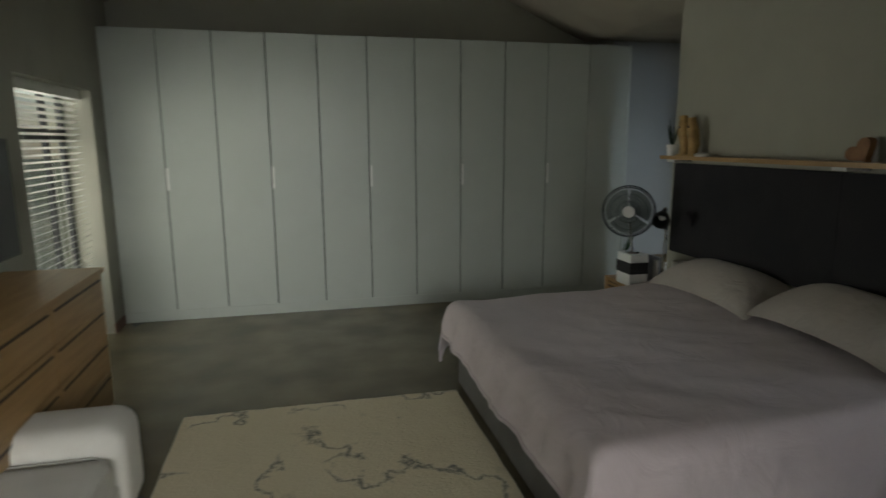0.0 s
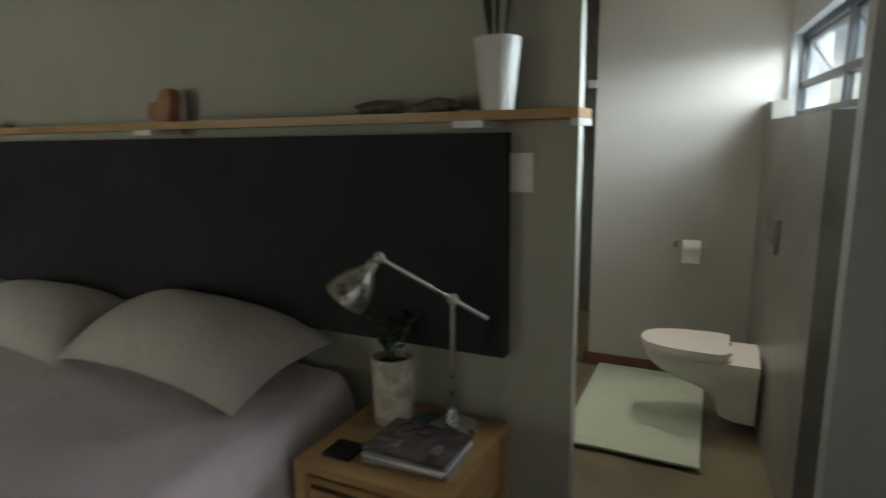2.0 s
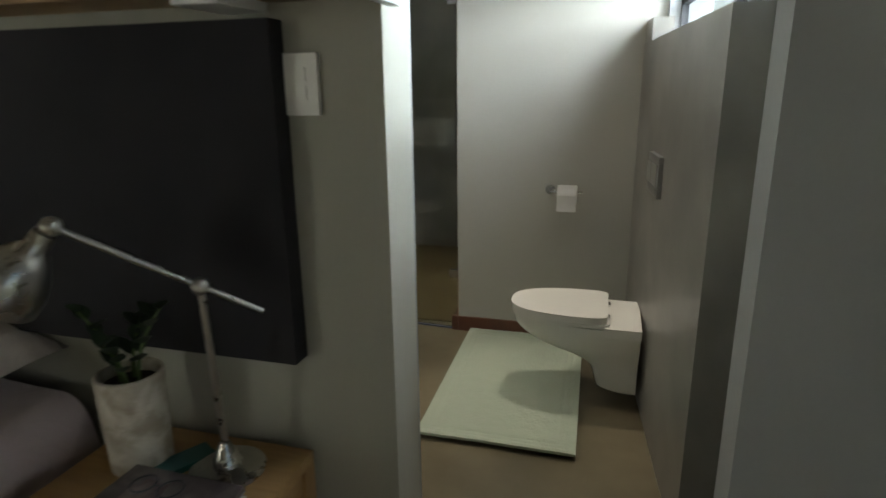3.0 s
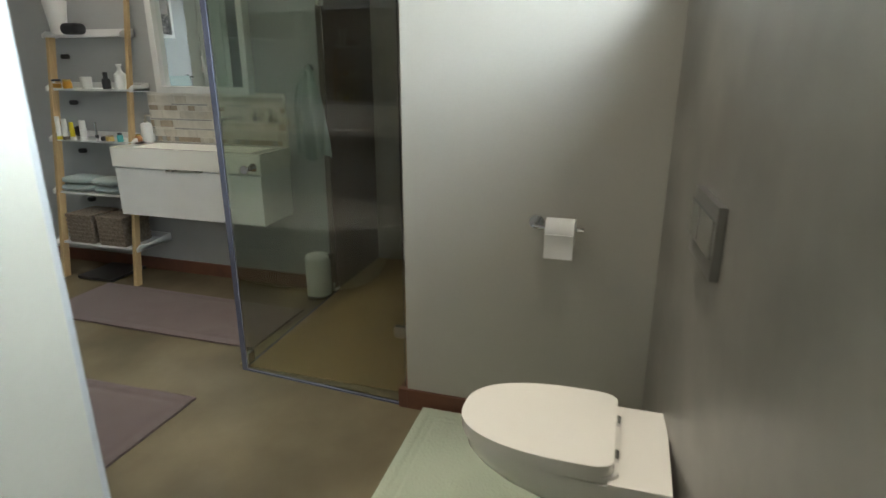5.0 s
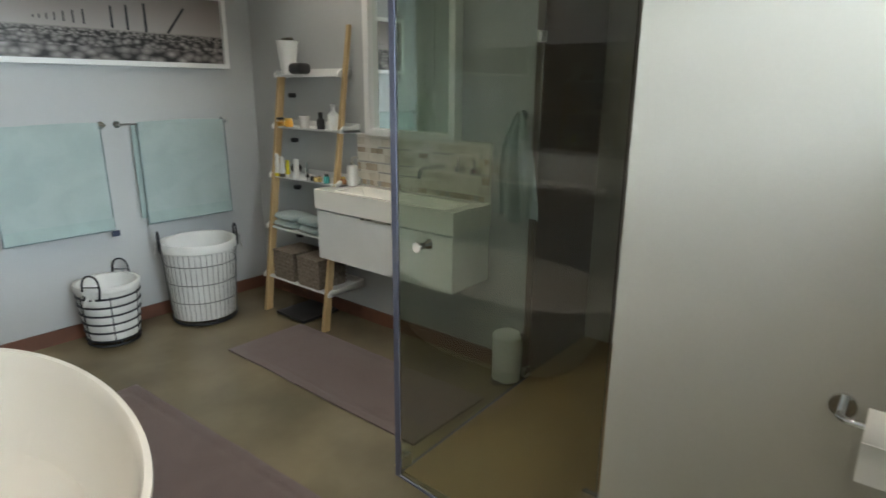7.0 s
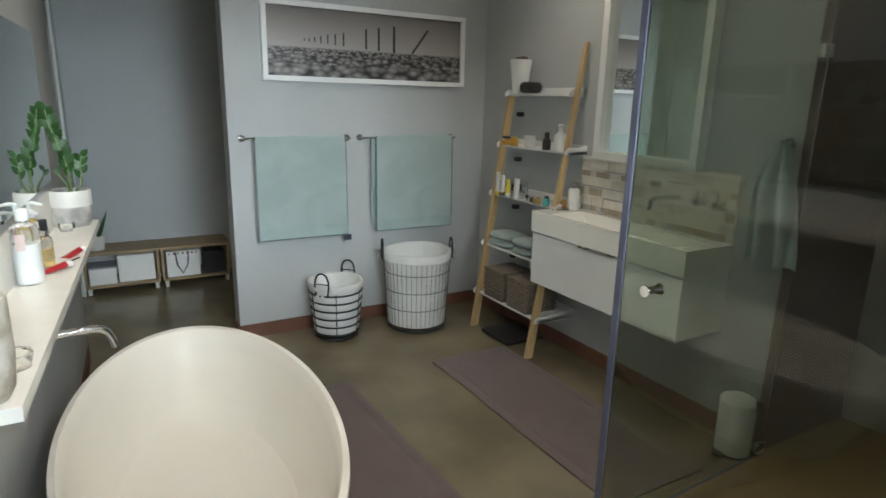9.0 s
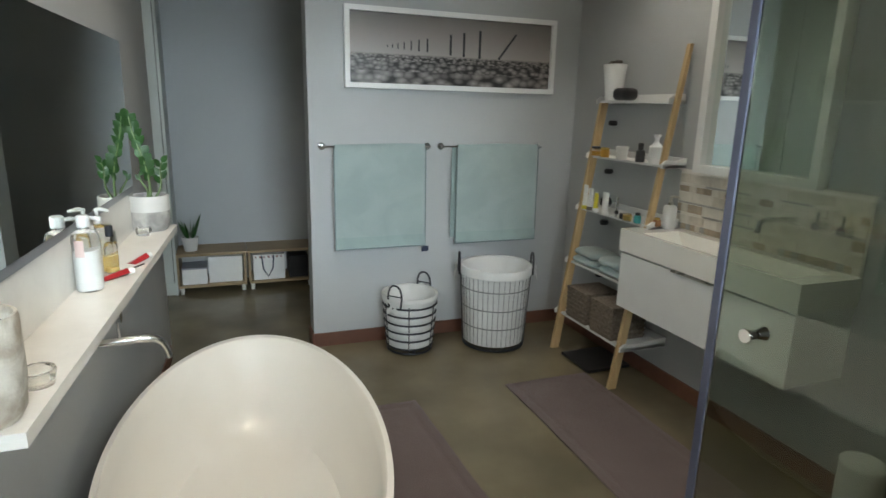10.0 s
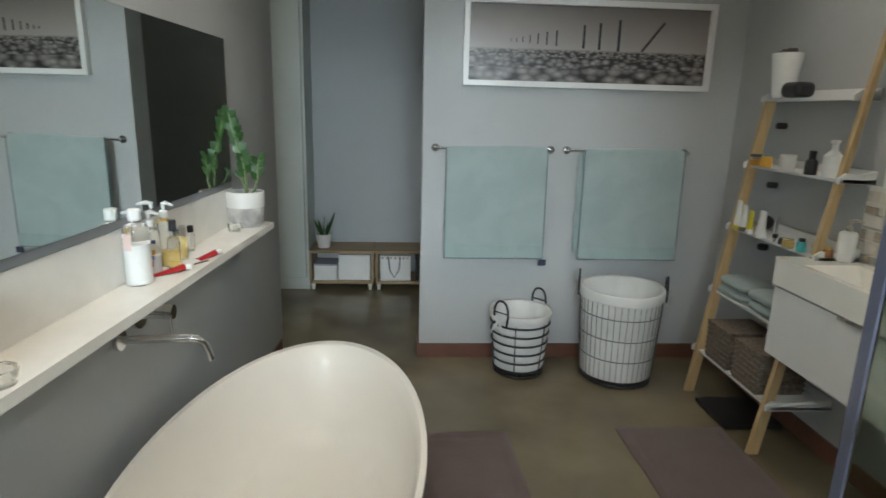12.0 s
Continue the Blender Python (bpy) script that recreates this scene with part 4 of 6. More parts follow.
tv = thing("television", (-1.75, 3.2, 1.08), "flat dark television on the wall above the drawers", "television")
part("body", bev(boxm((-1.775, 2.5, 1.08), (-1.73, 3.96, 1.78)), 0.005), BLACK, tv)
part("screen", boxm((-1.729, 2.515, 1.095), (-1.727, 3.945, 1.765)), mat("screen_black", (0.012, 0.012, 0.016), 0.45, vary=0), tv, "glossy black screen")

so = thing("sofa", (-1.2, 2.0, 0), "white fabric two-seat sofa with rounded arms", "sofa")
part("base", rbox((-1.68, 1.05, 0.06), (-0.86, 2.78, 0.3), 0.04), SOFA, so)
part("piping", tube(bmesh.new(), [(-1.42, 2.44, 0.445), (-0.93, 2.44, 0.445), (-0.875, 2.405, 0.44), (-0.86, 2.36, 0.43), (-0.86, 1.3, 0.43)], 0.006, 8), SOFA, so, "white corded piping")
part("arm", rbox((-1.7, 2.46, 0.08), (-0.83, 2.82, 0.55), 0.1), SOFA, so)
part("seat_cushion", rbox((-1.5, 1.25, 0.25), (-0.85, 2.455, 0.46), 0.075), SOFA, so)
part("backrest", rbox((-1.7, 1.1, 0.3), (-1.45, 2.45, 0.8), 0.08), SOFA, so)
for x in (-1.62, -0.86):
    for y in (1.12, 2.7):
        part("foot", lathe([(0, 0), (0.025, 0), (0.03, 0.08), (0, 0.08)], (x, y, 0), 16), BLACK, so)

# ---- passage bench ----
def bench(x0, x1, label):
    o = thing("storage_bench", ((x0 + x1) / 2, 6.2, 0), label, "bench", "low benches in the passage")
    part("top", bev(boxm((x0, 6.02, 0.318), (x1, 6.37, 0.34)), 0.002, 1), BENCHW, o)
    part("bottom_shelf", bev(boxm((x0 + 0.01, 6.03, 0.05), (x1 - 0.01, 6.37, 0.07)), 0.002, 1), BENCHW, o)
    for x in (x0 + 0.005, x1 - 0.025):
        part("side", boxm((x, 6.03, 0.0705), (x + 0.02, 6.37, 0.3175)), BENCHW, o)
    for x in (x0 + 0.02, x1 - 0.05):
        for y in (6.04, 6.32):
            part("foot", lathe([(0, 0), (0.014, 0), (0.017, 0.05), (0, 0.05)], (x + 0.015, y, 0), 12), POTW, o)


bench(3.6, 4.15, "low light-wood storage bench with boxes below")
bench(4.155, 4.705, "low light-wood storage bench with paper bags below")


def carton(x0, x1, z1, y, m_, label, lid=True, cat="box"):
    o = thing("storage_box", ((x0 + x1) / 2, y + 0.1, 0.0705), label, cat, "boxes under the benches")
    part("body", bev(boxm((x0, y, 0.0705), (x1, y + 0.22, z1)), 0.002, 1), m_, o)
    if lid:
        part("lid", bev(boxm((x0 - 0.003, y - 0.003, z1), (x1 + 0.003, y + 0.223, z1 + 0.012)), 0.002, 1), GREYB, o, "grey lid edge")


carton(3.64, 3.83, 0.2, 6.06, PAPER, "white cardboard box with grey lid on the bench shelf")
carton(3.845, 4.11, 0.29, 6.08, PAPER, "white paper carrier bag on the bench shelf", False)
carton(4.2, 4.46, 0.29, 6.06, PAPER, "white shop bag with dark ribbon on the bench shelf", False)
bm = bmesh.new()
tube(bm, [(4.27, 6.055, 0.285), (4.28, 6.05, 0.17), (4.32, 6.048, 0.1), (4.36, 6.05, 0.17), (4.37, 6.055, 0.285)], 0.006, 6)
single("ribbon_handle", bm, NAVY, "dark navy ribbon handle hanging over the bag", "ribbon")
bl = thing("bag_lettering", (4.32, 6.058, 0.262), "faint red lettering bars on the white bag", "lettering")
DRED = mat("dim_red", (0.25, 0.1, 0.09), 0.6, vary=0.05)
for k in range(7):
    x = 4.215 + k * 0.035
    part("letter_bar", boxm((x, 6.0565, 0.262), (x + 0.012 + 0.004 * (k % 2), 6.0588, 0.28)), DRED, bl, smooth=False)
carton(4.5, 4.66, 0.26, 6.07, BLACK, "black box on the bench shelf", False)
al = pot("aloe_plant", (3.715, 6.16, 0.34), cup(0.05, 0.066, 0.115), POTW, "small spiky aloe in a white pot on the bench", 0.055, 0.085)
lf = bmesh.new()
for k in range(11):
    a = k * 2.4
    leaf(lf, (3.715 + 0.012 * math.cos(a), 6.16 + 0.012 * math.sin(a), 0.42), (0.4 * math.cos(a), 0.4 * math.sin(a), 1), (math.cos(a + 1.3), math.sin(a + 1.3), 0), 0.14 + 0.05 * (k % 3), 0.026, -0.05)
part("leaves", lf, LEAF, al, "upright green spiky leaves")

# ---- toilet ----
to = thing("toilet", (4.6, 0.5, 0.06), "white wall-hung toilet with closed lid on the cement wall", "toilet")


def dshape(u, w=0.19, L=0.46, y0=0.36, cx=4.605):
    """A D-shaped outline, u from 0 to 1."""
    a = math.pi * u
    return (cx + math.copysign(abs(math.cos(a)) ** 0.78, math.cos(a)) * w, y0 + 0.12 + (L - 0.12) * abs(math.sin(a)) ** 0.9)


def dprism(z0, z1, sc0=1.0, sc1=1.0, y0=0.36, L=0.46, w=0.19):
    bm = bmesh.new()
    n = 40
    back = [(1.0, 0.07), (0.985, 0.04), (0.94, 0.018), (0.87, 0.004), (0.8, 0.0)]
    out = [dshape(i / n, w, L, y0) for i in range(n + 1)]
    out += [(4.605 - w * a, y0 + b) for a, b in back] + [(4.605 + w * a, y0 + b) for a, b in back[::-1]]
    levels = []
    for z, s in ((z0, sc0), (z1, sc1)):
        levels.append([bm.verts.new((4.605 + (x - 4.605) * s, y0 + (y - y0) * s, z)) for x, y in out])
    k = len(out)
    bm.faces.new(levels[0][::-1])
    bm.faces.new(levels[1])
    for i in range(k):
        bm.faces.new((levels[0][i], levels[0][(i + 1) % k], levels[1][(i + 1) % k], levels[1][i]))
    return bm


part("lid", bev(dprism(0.426, 0.458, y0=0.398, L=0.445, w=0.188), 0.012, 4), CERAM, to)
part("seat_ring", bev(dprism(0.407, 0.423, y0=0.385, L=0.452, w=0.183), 0.006, 3), CERAM, to)
bm = bmesh.new()
rings = []
for z, w, L, y0, sh in ((0.402, 0.187, 0.575, 0.255, 0), (0.365, 0.187, 0.57, 0.255, 0), (0.335, 0.182, 0.545, 0.255, 0), (0.3, 0.17, 0.5, 0.255, 0), (0.265, 0.15, 0.42, 0.255, 0), (0.235, 0.13, 0.33, 0.255, 0), (0.205, 0.118, 0.255, 0.255, 0), (0.17, 0.112, 0.21, 0.255, 0), (0.11, 0.11, 0.19, 0.255, 0), (0.075, 0.108, 0.18, 0.255, 0), (0.065, 0.098, 0.16, 0.255, 0)):
    n = 36
    ring = []
    for i in range(n + 1):
        a = math.pi * i / n
        ring.append(bm.verts.new((4.605 + math.copysign(abs(math.cos(a)) ** 0.75, math.cos(a)) * w, y0 + L * abs(math.sin(a)) ** 0.75, z)))
    rings.append(ring)
for a, b in zip(rings, rings[1:]):
    for i in range(len(a) - 1):
        bm.faces.new((a[i], a[i + 1], b[i + 1], b[i]))
    bm.faces.new((a[-1], a[0], b[0], b[-1]))
bm.faces.new(rings[0])
bm.faces.new(rings[-1][::-1])
part("pan", bm, CERAM, to)
part("back_block", bev(boxm((4.415, 0.252, 0.372), (4.795, 0.41, 0.414)), 0.01, 3), CERAM, to)
for x in (4.52, 4.69):
    part("hinge", tube(bmesh.new(), [(x - 0.02, 0.392, 0.428), (x + 0.02, 0.392, 0.428)], 0.007, 10), CHROME, to)
fp = thing("flush_plate", (4.57, 0.245, 1.0), "chrome rectangular dual flush plate on the cement wall", "flush plate")


def cy(x):
    return 0.157 + (x - 3.665) * 0.0932


m_fp = pose(4.525, cy(4.525) + 0.001, 1.075, 0, 0, math.degrees(math.atan(0.0932)))
bm = bev(boxm((-0.123, 0, -0.082), (0.123, 0.018, 0.082)), 0.004, 2)
bmesh.ops.transform(bm, matrix=m_fp, verts=bm.verts)
part("plate", bm, mat("satin_grey", (0.38, 0.38, 0.38), 0.3, 1.0, vary=0), fp)
for a, b in ((-0.115, 0.02), (0.024, 0.115)):
    bm = bev(boxm((a, 0.018, -0.035), (b, 0.024, 0.05)), 0.002, 1)
    bmesh.ops.transform(bm, matrix=m_fp, verts=bm.verts)
    part("button", bm, CHROME, fp)
ph = thing("toilet_paper_holder", (5.17, 0.7, 0.88), "chrome toilet paper holder on the stub wall", "toilet paper holder")
part("rosette", tube(bmesh.new(), [(5.2, 0.735, 0.885), (5.188, 0.735, 0.885)], 0.027, 24), CHROME, ph)
part("arm", tube(bmesh.new(), [(5.19, 0.735, 0.885), (5.135, 0.735, 0.885), (5.125, 0.725, 0.885), (5.125, 0.56, 0.885)], 0.008, 10), CHROME, ph)
pr = thing("toilet_roll", (5.125, 0.64, 0.84), "white toilet paper roll with a hanging sheet", "toilet paper")
bm = bmesh.new()
tube(bm, [(5.125, 0.69, 0.872), (5.125, 0.59, 0.872)], 0.05, 28)
part("roll", bm, PAPER, pr)
part("loose_sheet", sheet(lambda u, v: (5.073 + 0.008 * math.sin(v * 3), 0.59 + u * 0.1, 0.875 - v * 0.088), 6, 12, 0.0015), PAPER, pr)

gm = thing("toilet_mat", (4.6, 0.82, 0), "pale green cotton bath mat in front of the toilet", "bath mat")


def gmat(u, v):
    x0 = 4.03 + u * 1.14
    y = 0.49 + v * 0.66 + u * 0.03
    edge = min(u * 1.14, (1 - u) * 1.14, v * 0.66, (1 - v) * 0.66)
    rim = 0.005 if edge < 0.03 else 0
    return (x0 + 0.006 * noise.noise(Vector((y * 5, 2, 0))), y, 0.015 + rim + 0.002 * noise.noise(Vector((x0 * 20, y * 20, 4))) - (0.003 if 0.06 < edge < 0.075 else 0))


part("mat_body", sheet(gmat, 150, 90, 0.012), MATG, gm)


def mauve(x0, x1, y0, y1, sk, label):
    o = thing("bath_mat", ((x0 + x1) / 2, (y0 + y1) / 2, 0), label, "bath mat", "mauve mats on the bathroom floor")

    def f(u, v):
        x, y = x0 + u * (x1 - x0) + sk * v, y0 + v * (y1 - y0)
        edge = min(u * (x1 - x0), (1 - u) * (x1 - x0), v * (y1 - y0), (1 - v) * (y1 - y0))
        k = 0.003 if 0.05 < edge < 0.065 else 0
        return (x + 0.006 * noise.noise(Vector((y * 4, 0, x0))), y + 0.006 * noise.noise(Vector((x * 6, 3, 0))), 0.012 - k + 0.0015 * noise.noise(Vector((x * 9, y * 9, 0))))
    part("mat_body", sheet(f, 40, 90, 0.01), MATM, o)


mauve(5.46, 5.99, 2.24, 3.74, 0.0, "long mauve-brown woven mat in front of the basin")
mauve(4.39, 4.97, 2.19, 3.72, -0.06, "mauve-brown woven mat beside the bathtub")

# ---- bathtub ----
tub = thing("bathtub", (4.048, 2.826, 0), "freestanding oval white stone bathtub beside the half ledge", "bathtub")
prof = [(0, 0.0), (0.6, 0.0), (0.68, 0.01), (0.75, 0.07), (0.84, 0.22), (0.93, 0.35), (0.985, 0.445), (1.0, 0.466), (0.995, 0.475), (0.955, 0.475), (0.945, 0.468), (0.92, 0.41), (0.86, 0.3), (0.78, 0.19), (0.68, 0.125), (0.5, 0.105), (0.2, 0.1), (0, 0.1)]
part("shell", lathe(prof, (4.048, 2.826, 0), 96, 0.444, 0.908), BATHM, tub)
part("drain", lathe([(0, 0.006), (0.03, 0.005), (0.034, 0), (0, 0)], (4.048, 2.826, 0.1), 20), CHROME, tub)
tub.rotation_euler.z = -0.05

# ---- west ledge, mirror, tap ----
WX = lambda y: 3.609 - (3.9 - y) * 0.06
ld = thing("ledge", (3.68, 3.0, 0.95), "long white stone ledge with upstand along the bath wall", "shelf")
part("slab", bev(prism([(WX(2.07) + 0.001, 2.07), (3.665, 2.07), (3.79, 3.965), (WX(3.965) + 0.001, 3.965)], 0.95, 0.98), 0.002, 1), LEDGE, ld)
part("upstand", bev(prism([(WX(2.07) + 0.001, 2.07), (WX(2.07) + 0.016, 2.07), (WX(3.9) + 0.016, 3.9), (WX(3.9) + 0.001, 3.9)], 0.9805, 1.15), 0.002, 1), LEDGE, ld, "white upstand panel below the mirror")
mr_ = thing("wall_mirror", (3.58, 3.0, 1.16), "wide frameless rectangular mirror above the ledge", "mirror")
part("backing", prism([(WX(1.6) + 0.001, 1.6), (WX(1.6) + 0.02, 1.6), (WX(3.88) + 0.02, 3.88), (WX(3.88) + 0.001, 3.88)], 1.152, 1.79), MEDGE, mr_, "dark grey mirror edge", smooth=False)
part("glass", prism([(WX(1.61) + 0.0205, 1.61), (WX(1.61) + 0.024, 1.61), (WX(3.875) + 0.024, 3.875), (WX(3.875) + 0.0205, 3.875)], 1.18, 1.787), MIRROR, mr_, "silvered mirror glass", smooth=False)
MY, MZ = 3.03, 0.86
tp = thing("bath_tap", (3.65, 2.95, 0.75), "chrome wall-mounted bath spout with round mixer", "tap")
part("spout_rosette", tube(bmesh.new(), [(3.548, 2.9, 0.815), (3.562, 2.9, 0.815)], 0.032, 28), CHROME, tp)
part("spout_collar", lathe([(0, 0), (0.02, 0), (0.02, 0.012), (0.013, 0.018), (0, 0.018)], (0, 0, 0), 20), CHROME, tp)
bpy.data.objects["spout_collar"].matrix_basis = pose(3.562 - 3.65, 2.9 - 2.95, 0.815 - 0.75, 0, 90, 0)
part("spout", tube(bmesh.new(), [(3.56, 2.9, 0.815), (3.755, 2.92, 0.815), (3.778, 2.923, 0.81), (3.795, 2.926, 0.795), (3.806, 2.928, 0.77), (3.812, 2.93, 0.74)], 0.0125, 16), CHROME, tp)
part("mixer_rosette", tube(bmesh.new(), [(3.553, MY, MZ), (3.566, MY, MZ)], 0.055, 36), CHROME, tp)
part("mixer_body", bev(tube(bmesh.new(), [(3.565, MY, MZ), (3.645, MY, MZ)], 0.024, 24), 0.002, 1), CHROME, tp)
part("mixer_cap", bev(tube(bmesh.new(), [(3.6455, MY, MZ), (3.67, MY, MZ)], 0.024, 24), 0.002, 1), CHROME, tp)
part("lever", tube(bmesh.new(), [(3.655, MY, MZ), (3.658, MY, MZ - 0.075)], 0.0045, 8), CHROME, tp)

# ledge things
zz = pot("zz_plant", (3.69, 3.865, 0.98), [(0, 0), (0.066, 0), (0.078, 0.02), (0.083, 0.08), (0.083, 0.15), (0.08, 0.157), (0.074, 0.157), (0.072, 0.135), (0, 0.135)], POTC, "glossy green zamia plant in a white-grey concrete pot on ledge", 0.072, 0.136)
part("glaze", lathe([(0.0835, 0.09), (0.0845, 0.095), (0.0845, 0.15), (0.0815, 0.1585), (0.078, 0.1585)], (3.69, 3.865, 0.98), 36), POTW, zz, "white upper glaze band")
lf = bmesh.new()
rnd = random.Random(2)
for base_, lean_, H_, bare_, n_l, L_l, W_l in (((3.70, 3.855, 1.11), (-0.045, -0.01), 0.37, 0.25, 17, 0.052, 0.04), ((3.71, 3.87, 1.11), (0.055, 0.02), 0.17, 0.45, 6, 0.048, 0.03), ((3.68, 3.88, 1.11), (-0.012, 0.02), 0.11, 0.8, 2, 0.035, 0.02)):
    st = bmesh.new()
    zz_frond(lf, st, base_, lean_, H_, bare_, n_l, L_l, W_l, rnd)
    part("stem", st, STEM, zz)
part("leaves", lf, LEAF, zz, "glossy green paired leaves")
pot("round_planter", (3.585, 2.135, 0.98), [(0, 0), (0.058, 0), (0.068, 0.02), (0.074, 0.08), (0.074, 0.19), (0.071, 0.198), (0.066, 0.198), (0.063, 0.17), (0, 0.17)], BARK, "white and grey concrete planter with soil at the ledge end", 0.0635, 0.172, "planter")


def bottle(name, at, prof, m_, label, cap=None, cap_m=WHITE, liquid=None, sx=1.0, sy=1.0, pump=False, cat="bottle", group="toiletries on the ledge"):
    o = thing(name, at, label, cat, group)
    b_ob = part("body", lathe(prof, at, 24, sx, sy), m_, o)
    b_ob.visible_shadow = m_ is not CLEAR
    if liquid:
        h, r, lm = liquid
        part("contents", lathe([(0, 0.004), (r, 0.004), (r, h), (0, h)], at, 20, sx, sy), lm, o)
    if cap:
        z, r, h = cap
        c = part("cap", lathe([(0, 0), (r, 0), (r, h - 0.003), (r - 0.003, h), (0, h)], (at[0], at[1], at[2] + z), 20), cap_m, o)
        if pump:
            zz_ = at[2] + z + h
            part("nozzle", tube(bmesh.new(), [(at[0], at[1], zz_ - 0.001), (at[0], at[1], zz_ + 0.022), (at[0] + 0.012, at[1] - 0.008, zz_ + 0.026), (at[0] + 0.04, at[1] - 0.02, zz_ + 0.02)], [0.005, 0.008, 0.007, 0.004], 8), cap_m, c)
    return o


def straight(r, h, neck=None):
    p_ = [(0, 0), (r * 0.92, 0), (r, 0.006), (r, h - 0.012), (r * 0.85, h)]
    if neck:
        p_ += [(neck, h + 0.005), (neck, h + 0.012)]
    return p_ + [(0, p_[-1][1])]


tall = bottle("tall_bottle", (3.610, 2.950, 0.98), [(0, 0), (0.037, 0), (0.04, 0.006), (0.04, 0.165), (0.034, 0.18), (0.016, 0.187), (0.016, 0.196), (0, 0.196)], CLEAR, "tall clear bottle with pale lotion and white cap on the ledge", (0.196, 0.0185, 0.034), WHITE, (0.125, 0.034, CLEARL), sx=0.95)
part("printed_panel", sheet(lambda u, v: (3.610 + 0.0388 * math.cos(-2.2 + u * 0.7), 2.95 + 0.041 * math.sin(-2.2 + u * 0.7), 1.09 + v * 0.05), 6, 2, 0.0005), PINKL, tall, "faint red printed panel")
pb = bottle("pump_bottle", (3.600, 3.065, 0.98), straight(0.03, 0.145, 0.012), CLEAR, "clear pump bottle with red and blue printed label on the ledge", (0.157, 0.015, 0.02), WHITE, (0.06, 0.026, LOTION), pump=True)
for k, (m_, z_, h_) in enumerate(((RED, 1.01, 0.018), (BLUEL, 1.03, 0.014), (HONEY, 1.046, 0.016), (NAVY, 1.082, 0.012))):
    part("label_patch", sheet(lambda u, v, k=k, z_=z_, h_=h_: (3.600 + 0.0308 * math.cos(-1.9 + k * 0.12 + u * 0.9), 3.065 + 0.0308 * math.sin(-1.9 + k * 0.12 + u * 0.9), z_ + v * h_), 6, 1, 0.0005), m_, pb)
bottle("pump_bottle", (3.608, 3.165, 0.98), straight(0.034, 0.155, 0.012), CLEAR, "wide clear pump bottle with golden liquid at its base", (0.167, 0.013, 0.022), WHITE, (0.055, 0.03, GOLDL), pump=True)
sb = bottle("spray_bottle", (3.643, 3.140, 0.98), straight(0.021, 0.1, 0.012), CLEAR, "clear glass spray bottle with metal collar and dark cap", (0.126, 0.0125, 0.036), STEEL, (0.02, 0.017, GOLDL))
part("collar", lathe([(0.008, 0.108), (0.013, 0.108), (0.014, 0.125), (0.008, 0.1255)], (3.643, 3.140, 0.98), 18), CHROME, sb, "chrome collar")
bottle("amber_bottle", (3.608, 3.300, 0.98), straight(0.02, 0.07, 0.01), GOLDL, "small amber bottle with dark cap on the ledge", (0.08, 0.011, 0.02), STEEL)
bottle("slim_bottle", (3.633, 3.250, 0.98), straight(0.014, 0.085), CLEAR, "slim clear vial with golden cap on the ledge", (0.085, 0.012, 0.035), NICKEL)
bottle("slim_bottle", (3.613, 3.380, 0.98), straight(0.013, 0.07), CLEAR, "short clear vial with dark cap on the ledge", (0.07, 0.011, 0.025), STEEL)
bottle("tealight_glass", (3.672, 3.745, 0.98), [(0, 0), (0.028, 0), (0.033, 0.022), (0.029, 0.034), (0.025, 0.034), (0.022, 0.01), (0, 0.01)], CLEAR, "small clear glass tealight holder before the pot", cat="candle holder", group="")
bottle("glass_dish", (3.635, 2.27, 0.98), [(0, 0), (0.03, 0), (0.036, 0.03), (0.034, 0.035), (0.028, 0.03), (0.024, 0.01), (0, 0.008)], CLEAR, "small clear glass dish on the ledge", cat="dish", group="")


def tubeitem(a, b, m_, label, group="red tubes on the ledge"):
    a, b = Vector(a), Vector(b)
    o = thing("cosmetic_tube", a, label, "tube", group)
    d = (b - a).normalized()
    s_ = Vector((-d.y, d.x, 0)) * 0.02
    bm = bmesh.new()
    ring0 = [bm.verts.new(a + s_), bm.verts.new(a + Vector((0, 0, 0.004))), bm.verts.new(a - s_), bm.verts.new(a + Vector((0, 0, 0.001)))]
    ring1 = [bm.verts.new(b + s_ * 0.8 + Vector((0, 0, 0.012))), bm.verts.new(b + Vector((0, 0, 0.026))), bm.verts.new(b - s_ * 0.8 + Vector((0, 0, 0.012))), bm.verts.new(b + Vector((0, 0, 0.001)))]
    for i in range(4):
        bm.faces.new((ring0[i], ring0[(i + 1) % 4], ring1[(i + 1) % 4], ring1[i]))
    bm.faces.new(ring0[::-1])
    bm.faces.new(ring1)
    bev(bm, 0.003, 2)
    part("body", bm, m_, o)
    part("cap", tube(bmesh.new(), [b + Vector((0, 0, 0.013)), b + d * 0.02 + Vector((0, 0, 0.013))], 0.01, 12), WHITE, o, "white cap")


tubeitem((3.615, 3.03, 0.981), (3.695, 3.085, 0.981), RED, "red cosmetic tube lying flat on the ledge")
tubeitem((3.685, 3.235, 0.981), (3.73, 3.29, 0.981), RED, "shorter red cosmetic tube lying beside the bottles")
bm = bmesh.new()
tube(bm, [(3.70, 3.15, 0.986), (3.73, 3.2, 0.986)], 0.004, 8)
single("silver_clip", bm, CHROME, "small silver hair clip on the ledge", "hair clip")

# ---- picture wall ----
pc = thing("framed_photo", (5.435, 4.61, 1.66), "wide white-framed photo of a pebble beach with groyne posts", "picture")
px0, px1, pz0, pz1 = 4.725, 6.145, 1.655, 2.125
